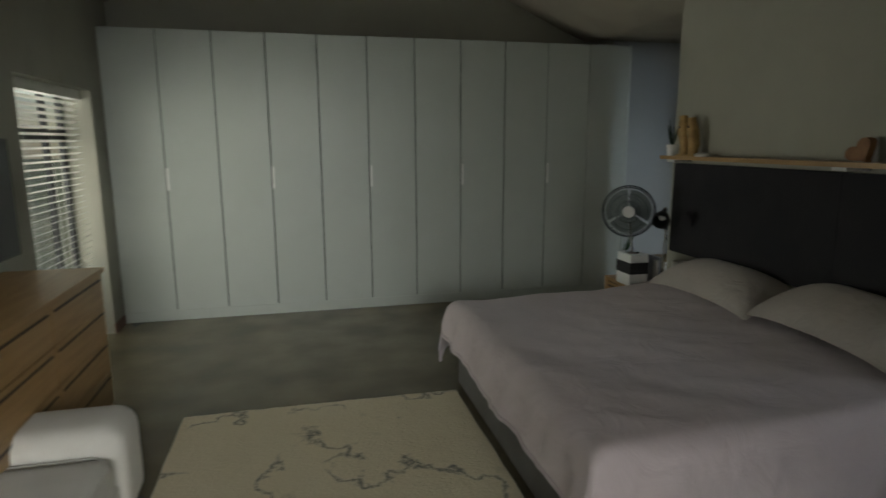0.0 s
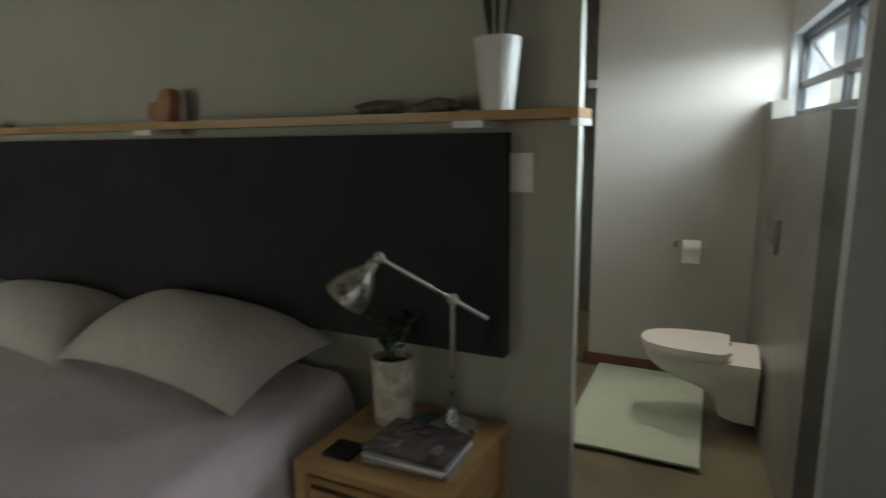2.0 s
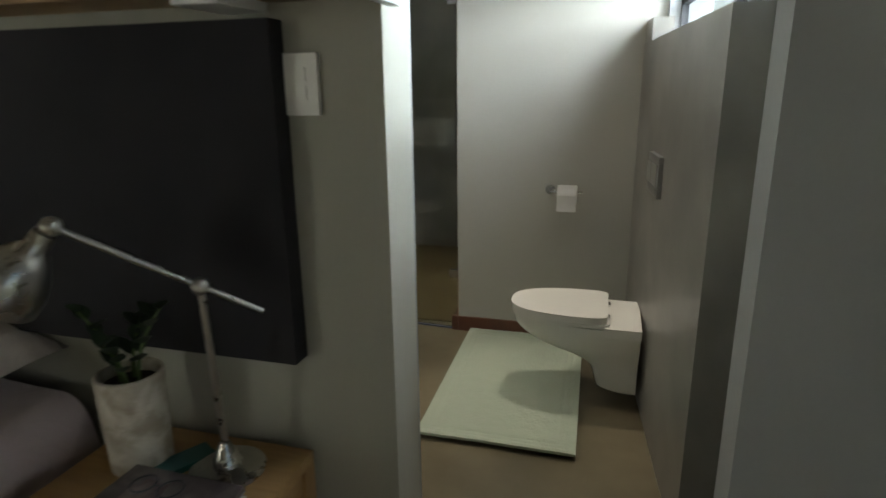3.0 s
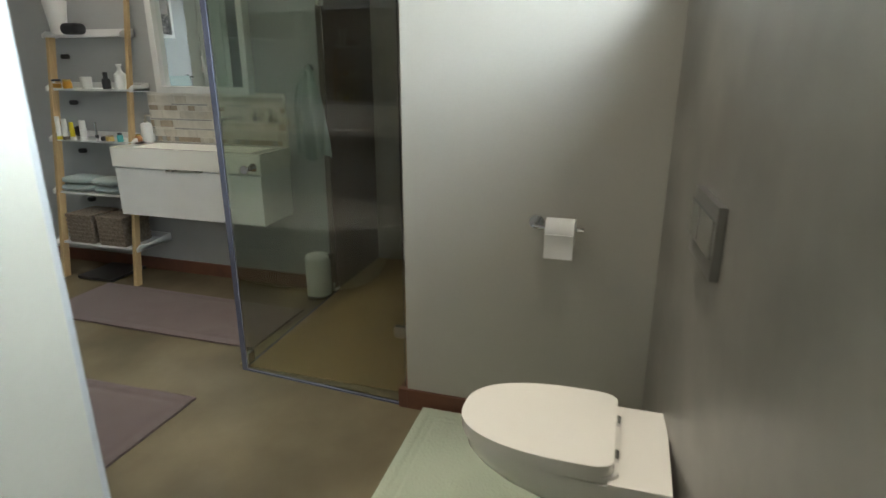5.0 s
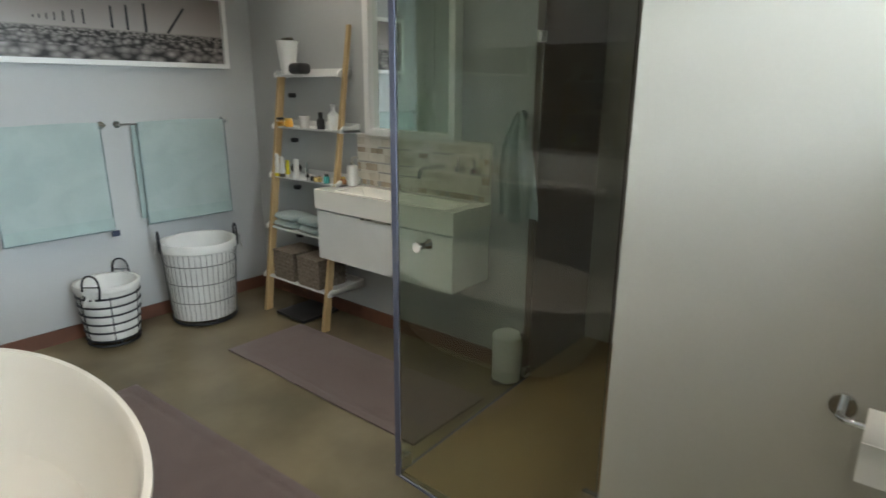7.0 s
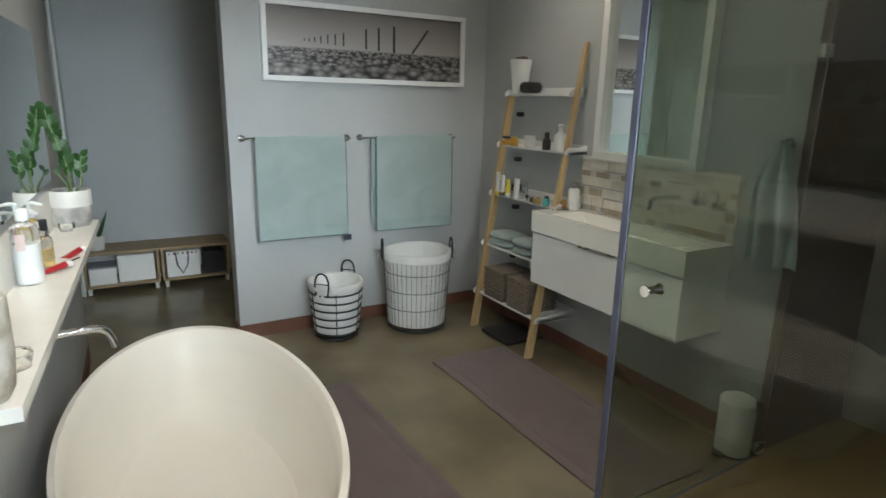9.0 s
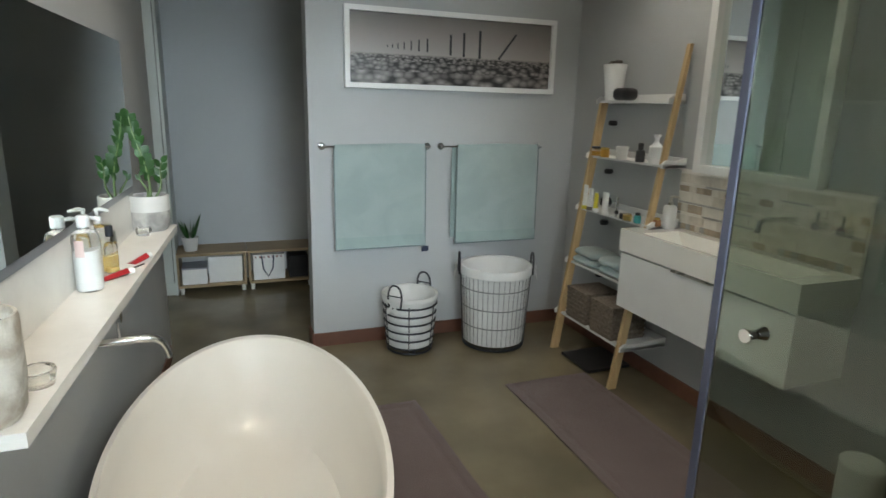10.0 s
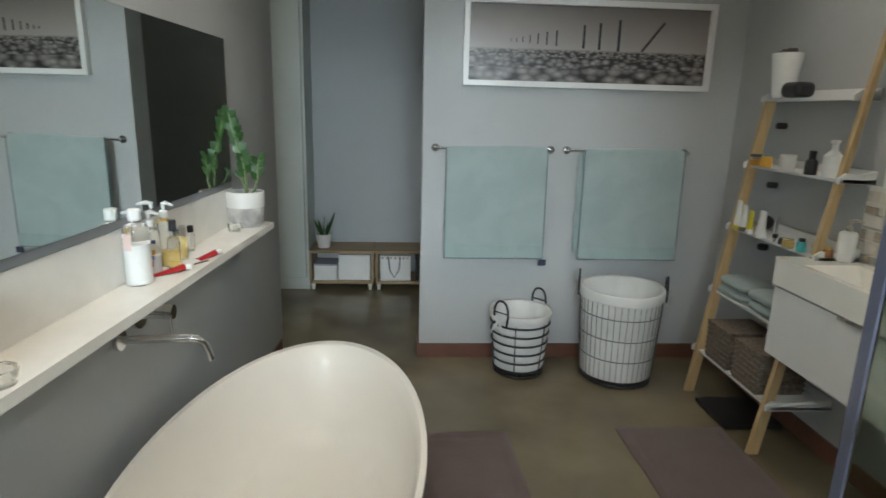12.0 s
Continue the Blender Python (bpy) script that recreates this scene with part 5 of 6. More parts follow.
for nm, a, b in (("frame_rail", (px0, pz0), (px1, pz0 + 0.03)), ("frame_rail", (px0, pz1 - 0.03), (px1, pz1)), ("frame_stile", (px0, pz0 + 0.03), (px0 + 0.03, pz1 - 0.03)), ("frame_stile", (px1 - 0.03, pz0 + 0.03), (px1, pz1 - 0.03))):
    part(nm, bev(boxm((a[0], 4.59, a[1]), (b[0], 4.631, b[1])), 0.002, 1), WHITE, pc, "white wooden frame")
PRINT = bpy.data.materials.new("beach_print")
PRINT.use_nodes = True
n_, l_ = PRINT.node_tree.nodes, PRINT.node_tree.links
b_ = n_["Principled BSDF"]
b_.inputs["Roughness"].default_value = 0.35
tc, vo, cr, sp, mrz, mx = (n_.new(k) for k in ("ShaderNodeTexCoord", "ShaderNodeTexVoronoi", "ShaderNodeValToRGB", "ShaderNodeSeparateXYZ", "ShaderNodeMapRange", "ShaderNodeMix"))
def node_math(op, a, b=None):
    k = n_.new("ShaderNodeMath")
    k.operation = op
    for i_, q in enumerate((a, b)):
        if q is None:
            continue
        if isinstance(q, (int, float)):
            k.inputs[i_].default_value = q
        else:
            l_.new(q, k.inputs[i_])
    return k.outputs[0]


l_.new(tc.outputs["Object"], sp.inputs[0])
deep = node_math("SUBTRACT", 0.265, sp.outputs[2])
cmb, nzp = n_.new("ShaderNodeCombineXYZ"), n_.new("ShaderNodeTexNoise")
size_ = node_math("SUBTRACT", node_math("SUBTRACT", 46, node_math("MULTIPLY", node_math("GREATER_THAN", deep, 0.105), 20)), node_math("MULTIPLY", node_math("GREATER_THAN", deep, 0.165), 11))
l_.new(node_math("MULTIPLY", sp.outputs[0], size_), cmb.inputs[0])
l_.new(node_math("MULTIPLY", sp.outputs[2], node_math("MULTIPLY", size_, 1.7)), cmb.inputs[1])
vo.inputs["Scale"].default_value = 1.0
nzp.inputs["Scale"].default_value, nzp.inputs["Detail"].default_value = 0.9, 3
l_.new(cmb.outputs[0], vo.inputs["Vector"])
l_.new(cmb.outputs[0], nzp.inputs["Vector"])
shade = node_math("MULTIPLY", node_math("SUBTRACT", 1.0, vo.outputs["Distance"]), node_math("ADD", nzp.outputs[0], 0.35))
cr.color_ramp.elements[0].color, cr.color_ramp.elements[1].color = (0.012, 0.011, 0.011, 1), (0.36, 0.33, 0.32, 1)
cr.color_ramp.elements[0].position, cr.color_ramp.elements[1].position = 0.2, 0.95
l_.new(shade, cr.inputs[0])
mrz.inputs[1].default_value, mrz.inputs[2].default_value = 0.19, 0.205
l_.new(sp.outputs[2], mrz.inputs[0])
mx.data_type = "RGBA"
skyr = n_.new("ShaderNodeMapRange")
skyr.inputs[1].default_value, skyr.inputs[2].default_value = 0.2, 0.45
skyc = n_.new("ShaderNodeMix")
skyc.data_type = "RGBA"
skyc.inputs[6].default_value, skyc.inputs[7].default_value = (0.33, 0.3, 0.285, 1), (0.13, 0.115, 0.108, 1)
l_.new(sp.outputs[2], skyr.inputs[0])
l_.new(skyr.outputs[0], skyc.inputs[0])
l_.new(mrz.outputs[0], mx.inputs[0])
l_.new(cr.outputs[0], mx.inputs[6])
l_.new(skyc.outputs[2], mx.inputs[7])
l_.new(mx.outputs[2], b_.inputs["Base Color"])
part("print", boxm((px0 + 0.03, 4.612, pz0 + 0.03), (px1 - 0.03, 4.631, pz1 - 0.03)), PRINT, pc, "grey beach photo print", smooth=False)
for x, h, w in ((4.99, 0.012, 0.006), (5.02, 0.018, 0.006), (5.055, 0.025, 0.007), (5.095, 0.035, 0.007), (5.14, 0.045, 0.008), (5.19, 0.055, 0.009), (5.245, 0.065, 0.01), (5.4, 0.1, 0.013), (5.49, 0.115, 0.014), (5.6, 0.135, 0.016)):
    z, h = 1.9 - h * 0.3, h * 1.25
    part("printed_post", boxm((x - w / 2, 4.6095, z), (x + w / 2, 4.6115, z + h)), STEEL, pc, smooth=False)
part("printed_post", tube(bmesh.new(), [(5.735, 4.6105, 1.862), (5.855, 4.6105, 2.02)], 0.007, 6), STEEL, pc, "leaning dark groyne post in the photo")


def towel_set(x0, x1, ta, tb, label, tag_=False, under=False):
    o = thing("towel_rail", ((x0 + x1) / 2, 4.58, 1.3), "slim chrome towel rail with round ends on the wall", "towel rail", "towel rails on the wall")
    part("bar", tube(bmesh.new(), [(x0, 4.565, 1.305), (x1, 4.565, 1.3)], 0.007, 10), CHROME, o)
    for x in (x0 + 0.005, x1 - 0.005):
        part("post", tube(bmesh.new(), [(x, 4.63, 1.303), (x, 4.565, 1.303)], 0.008, 10), CHROME, o)
        part("rosette", tube(bmesh.new(), [(x, 4.6315, 1.303), (x, 4.622, 1.303)], 0.022, 20), CHROME, o)
    t = thing("towel", ((ta + tb) / 2, 4.56, 0.66), label, "towel", "towels on the wall rails")

    def f(u, v):
        x = ta + u * (tb - ta) + 0.012 * v * (1 - 2 * u)
        s = v * 1.2
        if s < 0.65:
            z, y = 0.665 + s, 4.549
        elif s < 0.685:
            a = (s - 0.65) / 0.035 * math.pi
            z, y = 1.315 + 0.008 * math.sin(a), 4.56 - 0.011 * math.cos(a)
        else:
            z, y = 1.315 - (s - 0.685), 4.578
        y += 0.004 * noise.noise(Vector((x * 7, z * 3, ta))) - 0.003 * math.sin(x * 22) * (1.32 - z)
        return (x, y, z + 0.004 * math.sin(x * 9))
    body = part("cloth", sheet(f, 30, 80, 0.006), TOWELM, t)
    part("border", sheet(lambda u, v: (ta + 0.003 + u * (tb - ta - 0.006) + 0.005, 4.5435 - 0.003 * math.sin((ta + u * (tb - ta)) * 22) * 0.6, 0.672 + v * 0.07), 30, 4, 0.002), TOWELD, t, "darker woven border band")
    # hem tubes, with the towel's edge shadow put into their dark colour
    for a_, b_ in (((ta + 0.002, 0.665), (ta, 1.3)), ((tb + 0.004, 0.665), (tb - 0.002, 1.3)), ((ta + 0.002, 0.664), (tb + 0.004, 0.664))):
        part("hem", tube(bmesh.new(), [(a_[0], 4.5435, a_[1]), (b_[0], 4.5435, b_[1])], 0.0035, 6), HEM_SHADE, t, "stitched hem, coloured dark for the shadow along the towel edge")
    if tag_:
        part("tag", boxm((tb - 0.02, 4.535, 0.625), (tb + 0.025, 4.541, 0.66)), NAVY, t, "navy hanging tag")
    if under:
        part("inner_fold", sheet(lambda u, v: (ta - 0.022 + u * 0.3, 4.588, 0.7 + v * 0.6), 6, 6, 0.006), TOWELD, t, "inner towel layer showing at the edge")


towel_set(4.575, 5.262, 4.64, 5.225, "pale sea-green bath towel folded over the rail with a navy tag", True)
towel_set(5.347, 6.064, 5.44, 6.035, "pale sea-green bath towel folded over the rail", False, True)


# baskets
def basket(cx, cy_, r0, r1, h, hoops, bars, hh, turn, label):
    o = thing("laundry_basket", (cx, cy_, 0), label, "basket", "laundry baskets by the wall")
    z0 = 0.03
    fine_ = bars > 10

    def rad(z):
        return r0 + (r1 - r0) * (z - z0) / (h - z0)

    def bulge(z):
        if fine_:
            return rad(z) + 0.002
        near = min(abs(z - q) for q in hoops)
        return rad(z) + 0.001 + 0.26 * min(near, 0.025)
    steps = 44
    prof_ = [(0, z0 + 0.01), (r0 - 0.03, z0 + 0.008)] + [(bulge(z), z) for z in [z0 + 0.012 + (h - z0 - 0.02) * k / steps for k in range(steps + 1)]]
    prof_ += [(r1 + 0.008, h), (r1 + 0.006, h + 0.012), (r1 - 0.008, h + 0.012), (r1 - 0.014, h - 0.03), (r0 - 0.02, z0 + 0.03), (0, z0 + 0.025)]
    bm = lathe(prof_, (cx, cy_, 0), 60)
    for v in bm.verts:
        d = Vector((v.co.x - cx, v.co.y - cy_, 0))
        if d.length > 0.05 and z0 + 0.02 < v.co.z < h - 0.01:
            k = noise.noise(Vector((d.x * 14, d.y * 14, v.co.z * 9 + cx))) * (0.003 if fine_ else 0.004)
            v.co -= d.normalized() * max(0, k)
        elif v.co.z >= h - 0.005:
            v.co.z += 0.006 * noise.noise(Vector((d.x * 12, d.y * 12, cx)))
    part("liner", bm, CLOTHW, o, "creased white cotton liner")
    cu = 0.045 if fine_ else 0.02
    bm = lathe([(r1 + 0.005, h - cu), (r1 + 0.01, h - cu + 0.004), (r1 + 0.012, h + 0.006), (r1 + 0.008, h + 0.015), (r1 + 0.002, h + 0.014)], (cx, cy_, 0), 60)
    for v in bm.verts:
        v.co.z += 0.007 * noise.noise(Vector(((v.co.x - cx) * 12, (v.co.y - cy_) * 12, cx)))
    part("liner_cuff", bm, CLOTHW, o, "folded white cuff")
    for z in hoops:
        w = 0.0022 if fine_ else 0.0062
        part("hoop", tube(bmesh.new(), [(cx + (rad(z) + 0.006) * math.cos(a), cy_ + (rad(z) + 0.006) * math.sin(a), z) for a in [math.tau * j / 48 for j in range(48)]], w, 6, True), STEEL, o, "dark wire hoop")
    for k in range(bars):
        a = math.tau * k / bars + 0.2
        top = h - 0.04
        part("wire_bar", tube(bmesh.new(), [(cx + (rad(z) + 0.008) * math.cos(a), cy_ + (rad(z) + 0.008) * math.sin(a), z) for z in (z0 - 0.01, top)], 0.0016 if fine_ else 0.0035, 6), WIRE if fine_ else STEEL, o, "dark upright wire")
    for s in (turn, math.pi + turn):
        c, sn = math.cos(s), math.sin(s)
        px, py = cx + (r1 + 0.014) * c, cy_ + (r1 + 0.014) * sn
        wd = 0.05 if not fine_ else 0.044
        hd = part("handle", tube(bmesh.new(), [(px - sn * d * wd, py + c * d * wd, z) for d, z in ((-0.8, h - 0.05), (-1, h + 0.02), (-0.92, h + hh * 0.55), (-0.7, h + hh * 0.82), (-0.35, h + hh * 0.97), (0, h + hh), (0.35, h + hh * 0.97), (0.7, h + hh * 0.82), (0.92, h + hh * 0.55), (1, h + 0.02), (0.8, h - 0.05))], 0.0062, 8), STEEL, o, "dark metal loop handle")
        part("handle_crossbar", tube(bmesh.new(), [(px - sn * d * wd, py + c * d * wd, h + hh * 0.3) for d in (-0.95, 0.95)], 0.004, 6), STEEL, hd)
        bm = bmesh.new()
        for d in (-1, 1):
            leaf(bm, (px + c * 0.015, py + sn * 0.015, h - 0.01), (c * 0.3 - sn * d * 0.5, sn * 0.3 + c * d * 0.5, -0.9), (c, sn, 0), 0.09, 0.022, 0.1)
            leaf(bm, (px + c * 0.018, py + sn * 0.018, h - 0.01), (c * 0.3 - sn * d * 0.8, sn * 0.3 + c * d * 0.8, 0.35), (c, sn, 0), 0.05, 0.03, 0.3)
        part("tie_bow", bm, CLOTHW, o, "white tie bow")
    bm = bmesh.new()
    for k in range(3):
        a = k * 2.1 - 1.6
        tube(bm, [(cx + r0 * 0.8 * math.cos(a), cy_ + r0 * 0.8 * math.sin(a), z) for z in (0.0, z0 + 0.01)], 0.01, 8)
    tube(bm, [(cx + (r0 + 0.002) * math.cos(a), cy_ + (r0 + 0.002) * math.sin(a), z0 - 0.014) for a in [math.tau * j / 36 for j in range(36)]], 0.007, 6, True)
    part("foot_ring", bm, STEEL, o)


basket(5.095, 4.435, 0.142, 0.172, 0.375, [0.045, 0.1, 0.155, 0.21, 0.265, 0.32], 6, 0.1, 0.75, "small white-lined basket with thick dark hoops against the wall")
basket(5.665, 4.365, 0.2, 0.228, 0.54, [0.03, 0.165, 0.29, 0.415], 42, 0.09, -0.3, "large white-lined laundry basket with fine dark wire grid")

# ---- ladder shelf ----
la = thing("ladder_shelf", (6.15, 3.85, 0), "pine and white leaning ladder shelf beside the basin", "shelving unit")


def lx(z):
    return 6.055 + 0.275 * z / 1.9


def leg(y0, y1, z1):
    return bev(prism_leg(y0, y1, z1), 0.003, 1)


def prism_leg(y0, y1, z1):
    bm = bmesh.new()
    v = []
    for z in (0.0, z1):
        x = lx(z)
        w = 0.05 if z == 0 else (0.022 if z1 > 1.8 else 0.05)
        v.append([bm.verts.new(p) for p in ((x - w, y0, z), (x, y0, z), (x, y1, z), (x - w, y1, z))])
    bm.faces.new(v[0][::-1])
    bm.faces.new(v[1])
    for i in range(4):
        bm.faces.new((v[0][i], v[0][(i + 1) % 4], v[1][(i + 1) % 4], v[1][i]))
    return bm


part("side_rail", leg(3.52, 3.545, 1.9), PINE, la, "pine ladder rail reaching up the wall")
part("side_rail", leg(4.15, 4.175, 1.6), PINE, la, "shorter pine ladder rail")
SH = [1.6, 1.265, 0.935, 0.585, 0.24]
for z in SH:
    xf = lx(z) - 0.055
    y0, y1 = 3.49 if z < 1.5 else 3.55, 4.2
    bm = bmesh.new()
    box(bm, (xf + 0.02, y0, z), (6.345, y1, z + 0.014))
    part("tray", bev(bm, 0.002, 1), WHITE, la, "white metal tray")
    for y in (y0, y1 - 0.012):
        bm = bmesh.new()
        pts = [(xf, z - 0.004), (6.345, z - 0.004), (6.345, z + 0.05), (xf + 0.09, z + 0.035), (xf + 0.03, z + 0.04), (xf, z + 0.02)]
        a_ = [bm.verts.new((x, y, q)) for x, q in pts]
        b2_ = [bm.verts.new((x, y + 0.012, q)) for x, q in pts]
        bm.faces.new(a_)
        bm.faces.new(b2_[::-1])
        for i in range(len(pts)):
            j = (i + 1) % len(pts)
            bm.faces.new((a_[i], a_[j], b2_[j], b2_[i]))
        part("tray_side", bev(bm, 0.002, 1), WHITE, la)
    part("tray_back", boxm((6.335, y0 + 0.012, z + 0.0145), (6.345, y1 - 0.012, z + 0.05)), WHITE, la)
for z in (1.48, 1.18, 0.85, 0.5):
    part("bolt_knob", lathe([(0, -0.018), (0.024, -0.015), (0.03, 0), (0.024, 0.015), (0, 0.018)], (6.31, 4.12, z), 18), BLACK, la)

# things on the ladder
bottle("tapered_vase", (6.25, 4.06, 1.6145), cup(0.045, 0.07, 0.21), WHITE, "tapered white ceramic vase on the top tray", cat="vase", group="")
bm = bmesh.new()
for k in range(30):
    a = k * 2.4
    rr_ = 0.015 * math.sqrt(k % 8)
    bmesh.ops.create_icosphere(bm, subdivisions=1, radius=0.012, matrix=Matrix.Translation((6.25 + rr_ * math.cos(a), 4.06 + rr_ * math.sin(a), 1.8 + 0.035 * (k % 4) / 3)))
single("dried_seed_heads", bm, STONEM, "brown dried seed heads in the white vase", "dried flowers")
bm = rbox((6.19, 3.86, 1.6145), (6.29, 4.0, 1.685), 0.03, 12)
single("toiletry_case", bm, BLACK, "dark brown rounded zip case on the top tray", "case")
bottle("small_jar", (6.19, 4.1, 1.2795), straight(0.028, 0.045), CLEAR, "small glass jar with dark lid on the tray", (0.045, 0.028, 0.014), STEEL, (0.03, 0.024, HONEY), cat="jar", group="toiletries on the ladder shelf")
bottle("candle_jar", (6.19, 4.01, 1.2795), straight(0.028, 0.045), HONEY, "amber candle jar with golden lid on the tray", (0.045, 0.026, 0.012), GOLDL, cat="jar", group="toiletries on the ladder shelf")
bottle("white_cup", (6.19, 3.845, 1.2795), cup(0.03, 0.036, 0.075, 0.004, 0.03), POTW, "white ceramic cup with grey drawing on the tray", cat="cup", group="toiletries on the ladder shelf")
bottle("perfume_bottle", (6.19, 3.68, 1.2795), straight(0.026, 0.065), BLACK, "black perfume bottle on the tray", (0.065, 0.015, 0.04), BLACK, group="toiletries on the ladder shelf")
bottle("lotion_bottle", (6.21, 3.58, 1.2795), [(0, 0), (0.036, 0), (0.038, 0.02), (0.036, 0.09), (0.016, 0.11), (0.012, 0.12), (0.012, 0.14), (0.018, 0.145), (0.018, 0.155), (0, 0.155)], WHITE, "white rounded lotion bottle on the tray", group="toiletries on the ladder shelf")
for i, (y, r, h, m_, c_m, nm) in enumerate(((4.1, 0.02, 0.15, PAPER, YELL, "tall white"), (4.045, 0.021, 0.135, PAPER, STONEM, "white"), (3.985, 0.018, 0.115, YELL, WHITE, "small yellow"), (3.89, 0.026, 0.13, PAPER, WHITE, "wide white"))):
    o = thing("cream_tube", (6.14, y, 0.9495), nm + " standing cream tube on the tray", "tube", "cream tubes on the ladder shelf")
    part("cap", lathe([(0, 0), (r, 0), (r, 0.022), (0, 0.022)], (6.14, y, 0.9495), 16), c_m, o)
    bm = bmesh.new()
    ra = [bm.verts.new((6.14 + r * 0.9 * math.cos(a), y + r * 0.9 * math.sin(a), 0.972)) for a in [math.tau * k / 12 for k in range(12)]]
    rb = [bm.verts.new((6.14 + 0.003 * math.cos(a), y + r * 1.15 * math.sin(a), 0.95 + h)) for a in [math.tau * k / 12 for k in range(12)]]
    for k in range(12):
        bm.faces.new((ra[k], ra[(k + 1) % 12], rb[(k + 1) % 12], rb[k]))
    bm.faces.new(ra[::-1])
    bm.faces.new(rb)
    part("body", bm, m_, o)
bottle("mascara_stick", (6.15, 3.79, 0.9495), straight(0.008, 0.12), CHROME, "slim silver mascara stick standing on the tray", (0.02, 0.012, 0.02), BLACK, group="toiletries on the ladder shelf")
bottle("black_jar", (6.16, 3.745, 0.9495), straight(0.02, 0.03), BLACK, "low black jar on the tray", cat="jar", group="toiletries on the ladder shelf")
bottle("glass_jar", (6.14, 3.675, 0.9495), straight(0.026, 0.04), CLEAR, "small glass jar of beads on the tray", None, WHITE, (0.03, 0.02, GOLDL), cat="jar", group="toiletries on the ladder shelf")
bottle("teal_jar", (6.15, 3.6, 0.9495), straight(0.02, 0.045), TEAL, "small teal jar on the tray", (0.045, 0.014, 0.014), STEEL, cat="jar", group="toiletries on the ladder shelf")
bottle("bronze_jar", (6.2, 3.5, 0.9495), straight(0.022, 0.035), HEARTW, "small bronze jar on the tray", (0.035, 0.015, 0.012), GOLDL, cat="jar", group="toiletries on the ladder shelf")
bm = bmesh.new()
bmesh.ops.create_uvsphere(bm, u_segments=20, v_segments=12, radius=0.038, matrix=Matrix.Translation((6.28, 4.08, 0.99)))
single("black_brush", bm, BLACK, "round black hairbrush on the tray", "hairbrush")


def folded_towel(x, y, z, w, d, h, label, seed):
    o = thing("folded_towel", (x, y, z), label, "towel", "rolled towels on the ladder shelf")
    bm = bmesh.new()
    n = 20
    rings = []
    for i in range(15):
        t = i / 14
        e = (1 - (2 * t - 1) ** 6) ** 0.5 if 0 < t < 1 else 0.25
        ring = []
        for k in range(n):
            a = math.tau * k / n
            rr_ = 1 + 0.06 * noise.noise(Vector((math.cos(a) * 1.5, math.sin(a) * 1.5, t * 3 + seed)))
            c, s_ = math.cos(a), math.sin(a)
            px = abs(c) ** 0.7 * (1 if c > 0 else -1)
            pz = abs(s_) ** 0.8 * (1 if s_ > 0 else -1)
            ring.append(bm.verts.new((x + px * d / 2 * rr_ * e, y + (t - 0.5) * w, z + h / 2 + pz * h / 2 * min(1.0, rr_) * e)))
        rings.append(ring)
    for a, b in zip(rings, rings[1:]):
        for k in range(n):
            bm.faces.new((a[k], a[(k + 1) % n], b[(k + 1) % n], b[k]))
    bm.faces.new(rings[0][::-1])
    bm.faces.new(rings[-1])
    part("cloth_roll", bm, TOWELM, o)


for i, (y, z, w) in enumerate(((4.02, 0.5995, 0.28), (3.75, 0.5995, 0.25), (4.02, 0.6505, 0.26), (3.76, 0.6505, 0.25))):
    folded_towel(6.19, y, z, w, 0.2, 0.05, ("lower", "lower", "upper", "upper")[i] + " folded sea-green hand towel on the tray", i)
for y, lab in ((3.98, "square woven grey-brown wicker basket on the low tray"), (3.715, "square woven grey-brown wicker basket beside its twin")):
    o = thing("wicker_basket", (6.17, y, 0.2545), lab, "basket", "wicker baskets on the low tray")
    z = 0.2545
    for k in range(14):
        q = 0.004 * (k % 2)
        a0, a1 = 0.115 + q, 0.105 + q
        part("weave_band", bev(boxm((6.17 - a0, y - a1, z + k * 0.0135), (6.17 + a0, y + a1, z + k * 0.0135 + 0.0132)), 0.004, 1), WICK, o)
    part("rim", bev(boxm((6.05, y - 0.112, z + 0.188), (6.29, y + 0.112, z + 0.2)), 0.005, 2), WICK, o)
sc = thing("bathroom_scale", (6.16, 3.86, 0), "flat black bathroom scale on the floor under the ladder shelf", "scale")
part("plate", bev(boxm((6.0, 3.72, 0.012), (6.3, 4.02, 0.03)), 0.006, 2), BLACK, sc)
for x in (6.04, 6.26):
    for y in (3.76, 3.98):
        part("foot", lathe([(0, 0), (0.015, 0), (0.015, 0.012), (0, 0.012)], (x, y, 0), 12), STEEL, sc)

# ---- vanity ----
va = thing("basin_cabinet", (6.19, 3.02, 0.5), "white wall-hung basin cabinet with one wide drawer", "bathroom cabinet")
part("carcass", bev(boxm((6.05, 2.487, 0.503), (6.349, 3.555, 0.815)), 0.002, 1), WHITE, va)
d = part("drawer_front", bev(boxm((6.03, 2.485, 0.5), (6.048, 3.557, 0.803)), 0.003, 1), WHITE, va)
part("pull", bev(boxm((6.012, 2.9, 0.803), (6.045, 3.15, 0.811)), 0.002, 1), NICKEL, d, "slim metal edge pull")
ba = thing("basin", (6.19, 3.02, 0.82), "rectangular white ceramic basin on the cabinet", "washbasin")
bm = bmesh.new()
ox0, ox1, oy0, oy1 = 6.02, 6.348, 2.475, 3.565
ix0, ix1, iy0, iy1 = 6.05, 6.28, 2.56, 3.42


def rect(x0, x1, y0, y1, z):
    return [bm.verts.new(p) for p in ((x0, y0, z), (x1, y0, z), (x1, y1, z), (x0, y1, z))]


